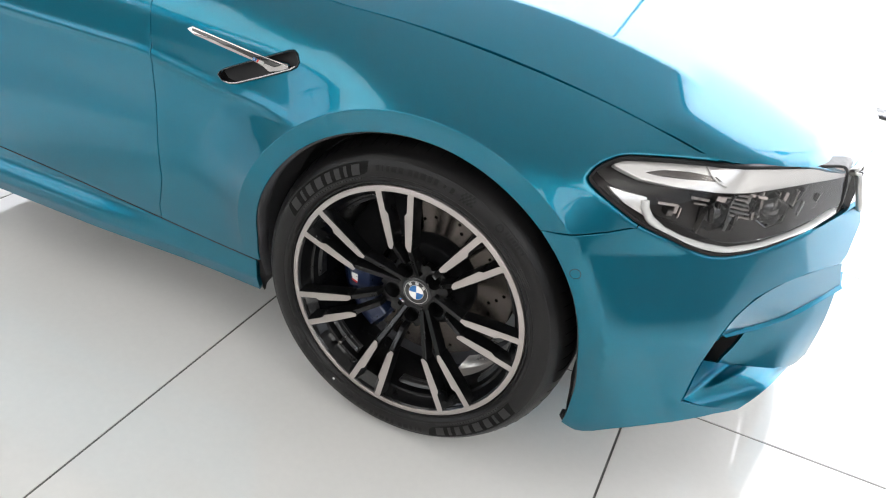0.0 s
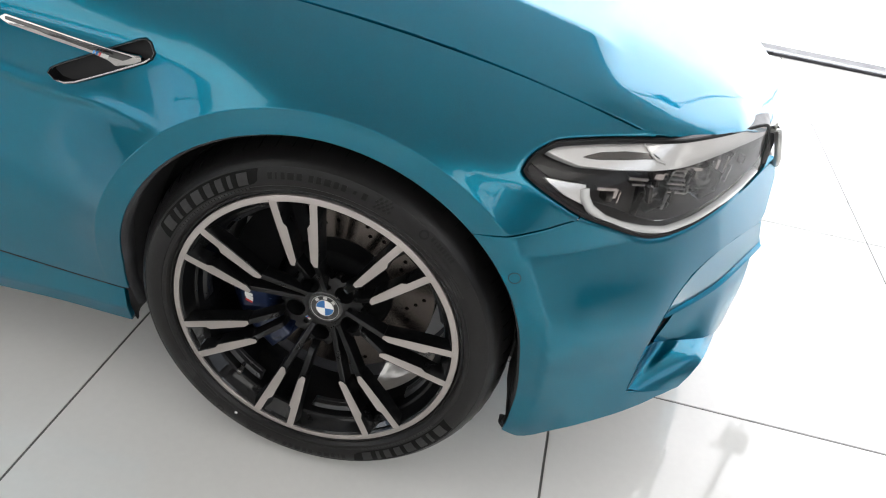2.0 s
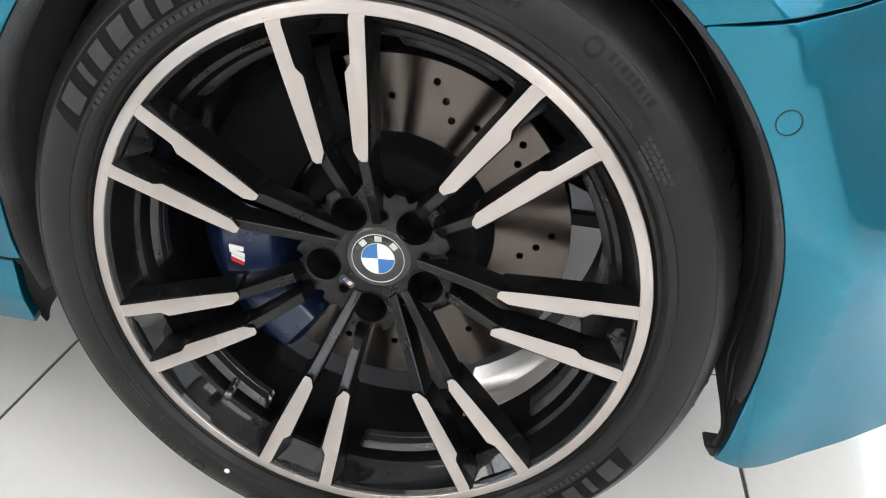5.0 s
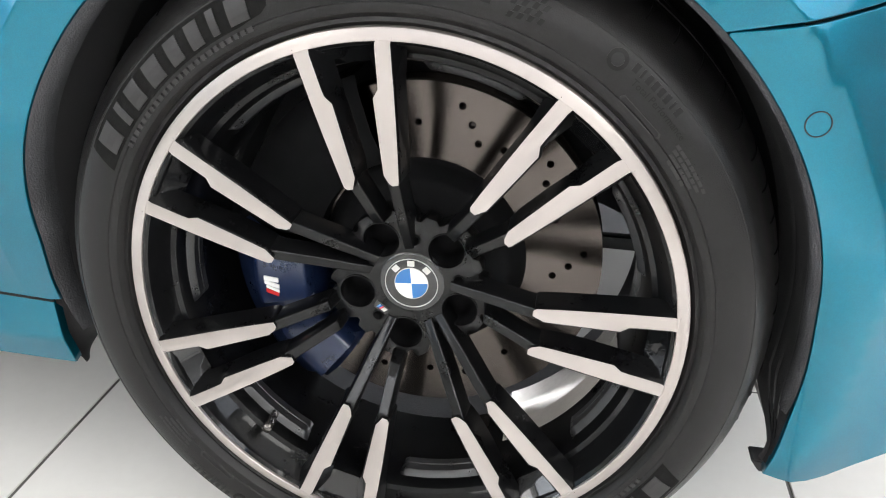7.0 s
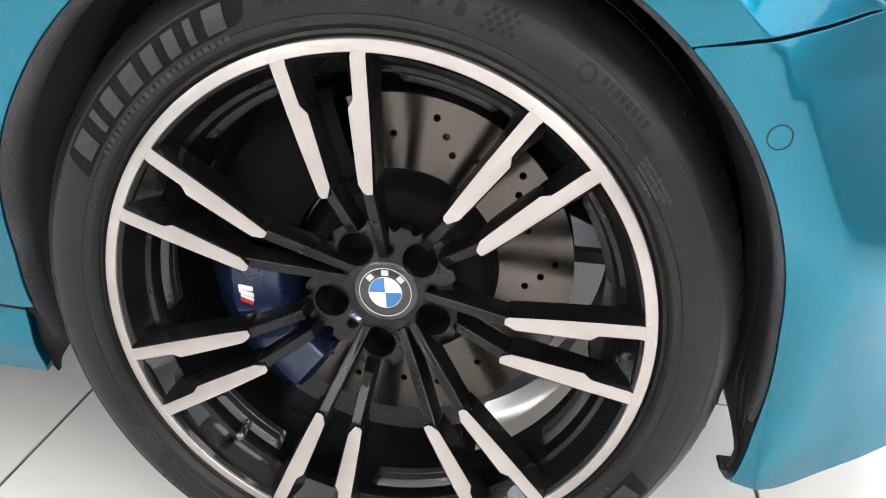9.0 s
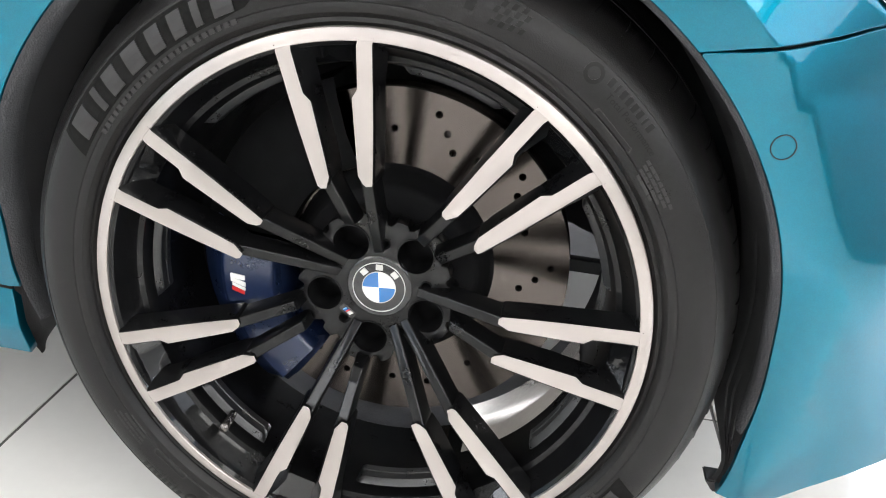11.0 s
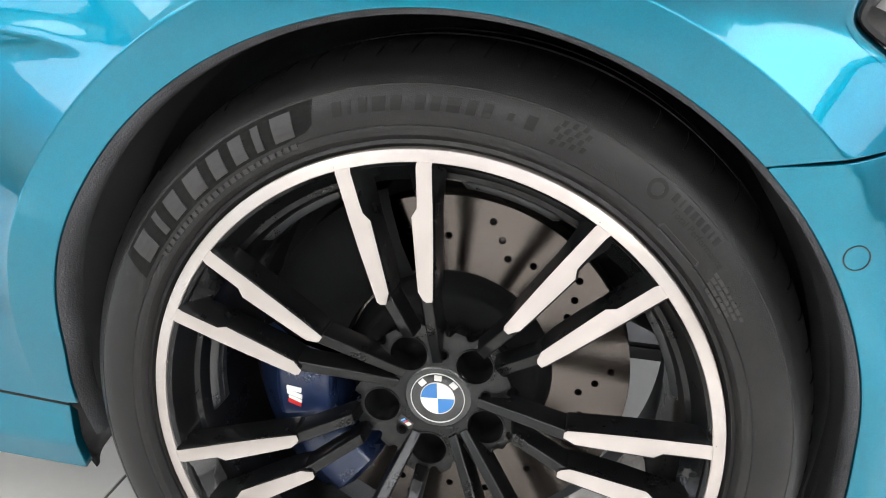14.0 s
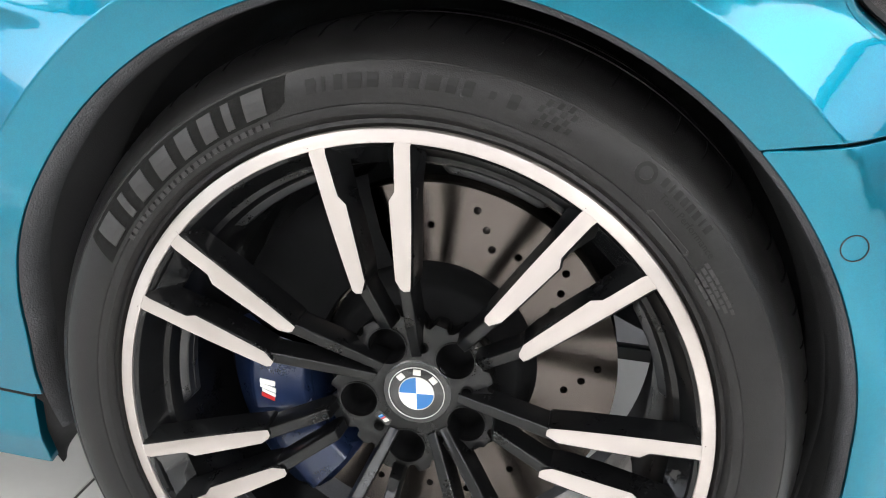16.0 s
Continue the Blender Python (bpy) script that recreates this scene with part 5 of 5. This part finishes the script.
def clear_of_bolts(a):
    return min(abs((a - LUG0 - k * 72 + 180) % 360 - 180) for k in range(5)) > 20


for side in (-1, 1):
    made = {}
    for k in range(7):
        a = PHI + k * 360 / 7
        long = clear_of_bolts(a + side * 10)
        m = Matrix.Rotation(radians(a), 4, "Y")
        if long in made:
            again(made[long], m)
        else:
            made[long] = spoke(side, long)
            made[long].matrix_basis = m


def pocket():
    """The black facets that close a pair of spokes towards the rim."""
    bm = bmesh.new()
    g = [[(-0.0285, 0.0030, 0.2510), (-0.0150, 0.0030, 0.2525), (0.0, 0.0030, 0.2532), (0.0150, 0.0030, 0.2525), (0.0285, 0.0030, 0.2510)],
         [(-0.0250, 0.0120, 0.2440), (-0.0140, 0.0150, 0.2440), (0.0, 0.0150, 0.2445), (0.0140, 0.0150, 0.2440), (0.0250, 0.0120, 0.2440)],
         [(-0.0225, 0.0260, 0.2330), (-0.0130, 0.0290, 0.2320), (0.0, 0.0290, 0.2322), (0.0130, 0.0290, 0.2320), (0.0225, 0.0260, 0.2330)]]
    vs = [[bm.verts.new(p) for p in r] for r in g]
    for a, b in zip(vs[:-1], vs[1:]):
        for i in range(4):
            bm.faces.new((a[i], a[i + 1], b[i + 1], b[i]))
    for s in (-1, 1):
        q = [bm.verts.new((s * x, y, z)) for x, y, z in ((0.0285, 0.0030, 0.2500), (0.0262, 0.0035, 0.2130), (0.0235, 0.0045, 0.2035), (0.0170, 0.0230, 0.2080), (0.0205, 0.0260, 0.2330))]
        bm.faces.new((q[0], q[1], q[3], q[4]))
        bm.faces.new((q[1], q[2], q[3]))
    bmesh.ops.recalc_face_normals(bm, faces=bm.faces)
    mean = sum((f.normal for f in bm.faces), Vector())
    if mean.y > 0:
        bmesh.ops.reverse_faces(bm, faces=bm.faces)
    return sharp(part("spoke_pocket", bm, FACET_BLACK, wheel, "faceted black pocket between two spokes"), 15)


one = pocket()
one.matrix_basis = Matrix.Rotation(radians(PHI), 4, "Y")
for k in range(1, 7):
    again(one, Matrix.Rotation(radians(PHI + k * 360 / 7), 4, "Y"))

# hub with five bolt holes


def hub_outline():
    out = []
    for i in range(126):
        a = i * 360 / 126
        near = min(abs((a - PHI - k * 360 / 7 + 180) % 360 - 180) for k in range(7))
        lug = min(abs((a - LUG0 - k * 72 + 180) % 360 - 180) for k in range(5))
        r = 0.0770 + 0.0060 * sstep(22, 12, lug) + 0.003 * sstep(14, 10, near) - 0.006 * sstep(4, 2, abs(near - 17))
        out.append((r * math.sin(radians(a)), r * math.cos(radians(a))))
    return out


holes = []
for k in range(5):
    c = polar(LUG_R, LUG0 + 72 * k)
    holes.append([(c.x + 0.0178 * math.cos(t), c.z + 0.0178 * math.sin(t)) for t in run(0, 2 * math.pi, 28)[:-1]])
PINS = (4.8, -66.5, 77.0, 149.0, -139.0)
for a in PINS:
    c = polar(0.0505, a)
    holes.append([(c.x + 0.0050 * math.cos(t), c.z + 0.0050 * math.sin(t)) for t in run(0, 2 * math.pi, 16)[:-1]])
bm = bmesh.new()
slab(bm, hub_outline(), lambda u, v, d: (u, 0.0630 - 0.02 * max(0, 0.05 - math.hypot(u, v)) + d, v), 0.022, 0.012, 0, holes)
soften(bm, 0.0013, 50)
sharp(part("hub", bm, GLOSS_BLACK, wheel, "gloss black wheel hub with five bolt holes"), 30)
# raised edges round the bolt holes
bm = bmesh.new()
lathe(bm, [(0.0192, 0.0015), (0.0188, -0.0010), (0.0180, -0.0012), (0.0176, 0.0), (0.0174, 0.004)], 32)
bmesh.ops.recalc_face_normals(bm, faces=bm.faces)
one = sharp(part("bolt_hole", bm, GLOSS_BLACK, wheel, "raised edge of a bolt hole"), 30)
one.matrix_basis = Matrix.Translation(polar(LUG_R, LUG0, 0.0630))
for k in range(1, 5):
    again(one, Matrix.Translation(polar(LUG_R, LUG0 + 72 * k, 0.0630)))
# black cups that carry the bolt holes' shade in their colour
bm = bmesh.new()
lathe(bm, [(0.0177, 0.002), (0.0172, 0.022), (0.0160, 0.040), (0.0, 0.041)], 28)
bmesh.ops.recalc_face_normals(bm, faces=bm.faces)
bmesh.ops.reverse_faces(bm, faces=bm.faces)
one = part("bolt_well", bm, BELL_SHADE_BLACK, wheel, "black cup with the bolt hole's shade in its colour")
one.matrix_basis = Matrix.Translation(polar(LUG_R, LUG0, 0.0630))
for k in range(1, 5):
    again(one, Matrix.Translation(polar(LUG_R, LUG0 + 72 * k, 0.0630)))
# small pin holes between the pairs, their shade put in as dull black
bm = bmesh.new()
lathe(bm, [(0.0060, 0.0006), (0.0058, -0.0007), (0.0052, -0.0008), (0.0048, 0.0002), (0.0047, 0.012), (0.0, 0.0122)], 18)
bmesh.ops.recalc_face_normals(bm, faces=bm.faces)
one = part("pin_hole", bm, BELL_SHADE_BLACK, wheel, "small pin hole with its shade put in as black")
for i, a in enumerate(PINS):
    one = one if i == 0 else again(one, Matrix())
    one.matrix_basis = Matrix.Translation(polar(0.0505, a, 0.0623))

# centre cap with the roundel
CAP = Matrix.Translation((0.002, 0.0145, 0.004))
bm = bmesh.new()
lathe(bm, [(0.0, 0.0462), (0.0268, 0.0464), (0.0285, 0.0474), (0.0296, 0.0464), (0.0330, 0.0476), (0.0350, 0.051)], 64)
bmesh.ops.recalc_face_normals(bm, faces=bm.faces)
part("centre_cap", bm, ENAMEL_BLACK, wheel, "black centre cap with a blue and white roundel", at=CAP)
bm = bmesh.new()
lathe(bm, [(0.0262, 0.0462), (0.0263, 0.0455), (0.0270, 0.0455), (0.0271, 0.0462)], 64)
lathe(bm, [(0.0164, 0.0462), (0.0165, 0.0454), (0.0172, 0.0454), (0.0173, 0.0462)], 64)
bmesh.ops.recalc_face_normals(bm, faces=bm.faces)
part("cap_ring", bm, GREY_METAL, wheel, "thin silver rings of the roundel", at=CAP)
for k in range(4):
    bm = bmesh.new()
    lathe(bm, [(0.0, 0.0456), (0.0165, 0.0456), (0.0166, 0.0463)], 14, k * 90 - 5, k * 90 + 85)
    bmesh.ops.recalc_face_normals(bm, faces=bm.faces)
    for f in bm.faces:
        if f.normal.y > 0.5:
            f.normal_flip()
    part("roundel_field", bm, (WHITE, ROUNDEL_BLUE)[k % 2], wheel, at=CAP, smooth=False)
for a in (-47, -2, 44):
    bm = bmesh.new()
    box(bm, -0.0036, 0.0036, -0.0005, 0.0006, -0.0030, 0.0030, 0.0003)
    part("roundel_bar", bm, GREY_METAL, wheel, at=CAP @ Matrix.Rotation(radians(a), 4, "Y") @ Matrix.Translation((0, 0.0460, 0.0218)), smooth=False)

# small striped badge by the hub
for i, mt in enumerate((LIGHT_BLUE, ROUNDEL_BLUE, RED, GREY_METAL)):
    bm = bmesh.new()
    w = 0.0007 if i < 3 else 0.0021
    box(bm, -w, w, -0.0007, 0.001, -0.0022, 0.0022, 0.0002)
    for v in bm.verts:
        v.co.x += 0.35 * v.co.z
    part("badge_bar", bm, mt, wheel, at=Matrix.Translation(polar(0.0405, -134.5, 0.0617)) @ Matrix.Rotation(radians(35), 4, "Y") @ Matrix.Translation((-0.0038 + 0.0017 * i + (0.0017 if i == 3 else 0), 0, 0)), smooth=False)
bm = bmesh.new()
box(bm, -0.0085, 0.0085, -0.0002, 0.002, -0.0052, 0.0052, 0.0012)
part("badge_plate", bm, ENAMEL_BLACK, wheel, "small black badge plate", at=Matrix.Translation(polar(0.0405, -134.5, 0.0620)) @ Matrix.Rotation(radians(35), 4, "Y"), smooth=False)

# valve
bm = bmesh.new()
tube(bm, [polar(0.2235, -138.7, 0.046), polar(0.2215, -138.7, 0.030)], 0.0042, 12)
tube(bm, [polar(0.2222, -138.7, 0.034), polar(0.2192, -138.7, 0.014)], 0.0049, 12)
part("valve_stem", bm, STEP_METAL, wheel, "grey metal tyre valve")
# balance weight and bright scratches deep in the barrel
bm = bmesh.new()
lathe(bm, [(0.2228, 0.118), (0.2195, 0.118), (0.2195, 0.142), (0.2228, 0.142)], 8, 158, 170)
bmesh.ops.recalc_face_normals(bm, faces=bm.faces)
sharp(part("balance_weight", bm, DISC, wheel, "grey stick-on balance weight"))

# brake disc, seen between the spokes
HOLE_ROWS = ((0.170, 0.0), (0.1545, 5.2), (0.1390, 10.3), (0.147, -15.5))
drill = []
for k in range(10):
    for r, a in HOLE_ROWS:
        c = polar(r, 12.3 + a + 36 * k)
        drill.append([(c.x + 0.0040 * math.cos(t), c.z + 0.0040 * math.sin(t)) for t in run(0, 2 * math.pi, 14)[:-1]])
circle = [(0.1895 * math.sin(t), 0.1895 * math.cos(t)) for t in run(0, 2 * math.pi, 150)[:-1]]
bore = [(0.106 * math.sin(t), 0.106 * math.cos(t)) for t in run(0, 2 * math.pi, 80)[:-1]]
bm = bmesh.new()
slab(bm, circle, lambda u, v, d: (u, 0.138 + d, v), 0.010, 0, 0, [bore] + drill)
sharp(part("brake_disc", bm, DISC, wheel, "cross-drilled steel brake disc"), 30)
bm = bmesh.new()
lathe(bm, [(0.184, 0.149), (0.184, 0.166)], 96)
lathe(bm, [(0.1895, 0.176), (0.1895, 0.166), (0.12, 0.166)], 96)
bmesh.ops.recalc_face_normals(bm, faces=bm.faces)
part("disc_inner", bm, DISC, wheel, "inner face of the brake disc")
bm = bmesh.new()
lathe(bm, [(0.110, 0.1375), (0.104, 0.134), (0.098, 0.112), (0.090, 0.108), (0.03, 0.106), (0.0, 0.106)], 64)
bmesh.ops.recalc_face_normals(bm, faces=bm.faces)
part("disc_bell", bm, BELL_SHADE_BLACK, wheel, "black brake disc bell")

# blue brake caliper behind the spokes
bm = bmesh.new()
prof = [(0.106, 0.130), (0.106, 0.090), (0.112, 0.080), (0.126, 0.076), (0.150, 0.078), (0.166, 0.084), (0.186, 0.100), (0.204, 0.112), (0.210, 0.125), (0.210, 0.185), (0.200, 0.195)]
lathe(bm, prof, 40, -146, -80)
for v in bm.verts:
    a = math.degrees(math.atan2(v.co.x, v.co.z))
    k = sstep(-138, -146, a) + sstep(-88, -80, a)
    v.co.y += 0.016 * k
bmesh.ops.recalc_face_normals(bm, faces=bm.faces)
sharp(part("brake_caliper", bm, CALIPER, wheel, "dark blue brake caliper"), 35)
# black piece painted in for the shade over the caliper's upper end
bm = bmesh.new()
lathe(bm, [(0.112, 0.136), (0.114, 0.120), (0.150, 0.112), (0.186, 0.118), (0.206, 0.126), (0.208, 0.18)], 24, -82, -20)
bmesh.ops.recalc_face_normals(bm, faces=bm.faces)
sharp(part("caliper_shade", bm, BELL_SHADE_BLACK, wheel, "black piece for the shaded end of the brake caliper"), 35)
for a0, a1 in ((-142, -112), (-104, -80)):
    bm = bmesh.new()
    y = 0.062 if a0 == -104 else 0.070
    lathe(bm, [(0.108, y + 0.02), (0.110, y + 0.002), (0.114, y), (0.160, y), (0.166, y + 0.003), (0.168, y + 0.03)], 14, a0, a1)
    bmesh.ops.recalc_face_normals(bm, faces=bm.faces)
    part("piston_boss", bm, CALIPER, wheel)
for mt, dx, dz, w, h, lean in ((WHITE, 0.0, 0.0062, 0.0078, 0.0026, 0.10), (WHITE, 0.0006, 0.0004, 0.0080, 0.0024, 0.30), (WHITE, 0.0014, -0.0048, 0.0070, 0.0018, 0.35), (RED, 0.0008, -0.0092, 0.0068, 0.0022, 0.30)):
    bm = bmesh.new()
    box(bm, -w, w, -0.0006, 0.002, -h, h, 0.0004)
    for v in bm.verts:
        v.co.z -= lean * v.co.x
    part("caliper_bar", bm, mt, wheel, at=Matrix.Translation((-0.1465 + dx, 0.0612, -0.0150 + dz)), smooth=False)
# suspension upright, dark behind the disc
bm = bmesh.new()
lathe(bm, [(0.0, 0.19), (0.12, 0.19), (0.14, 0.26), (0.05, 0.40)], 24)
bmesh.ops.recalc_face_normals(bm, faces=bm.faces)
part("axle_carrier", bm, PLASTIC, wheel, "dark axle carrier")

# ---- floor tiles, last ----
bm = bmesh.new()
box(bm, -PX / 2 + 0.0026, PX / 2 - 0.0026, -PY / 2 + 0.0026, PY / 2 - 0.0026, -0.010, 0.0, 0.0008)
tile = part("tile", bm, TILE, floor, smooth=False)
spin = Matrix.Rotation(radians(TURN_FLOOR), 4, "Z")
done = False
for i in range(-7, 7):
    for j in range(-8, 3):
        c = spin @ Vector((JX + (i + 0.5) * PX, JY + (j + 0.5) * PY, 0))
        if -6.9 < c.x < 6.6 and -7.4 < c.y < 3.5:
            m = Matrix.Translation(c) @ spin
            if done:
                again(tile, m)
            else:
                tile.matrix_basis, done = m, True
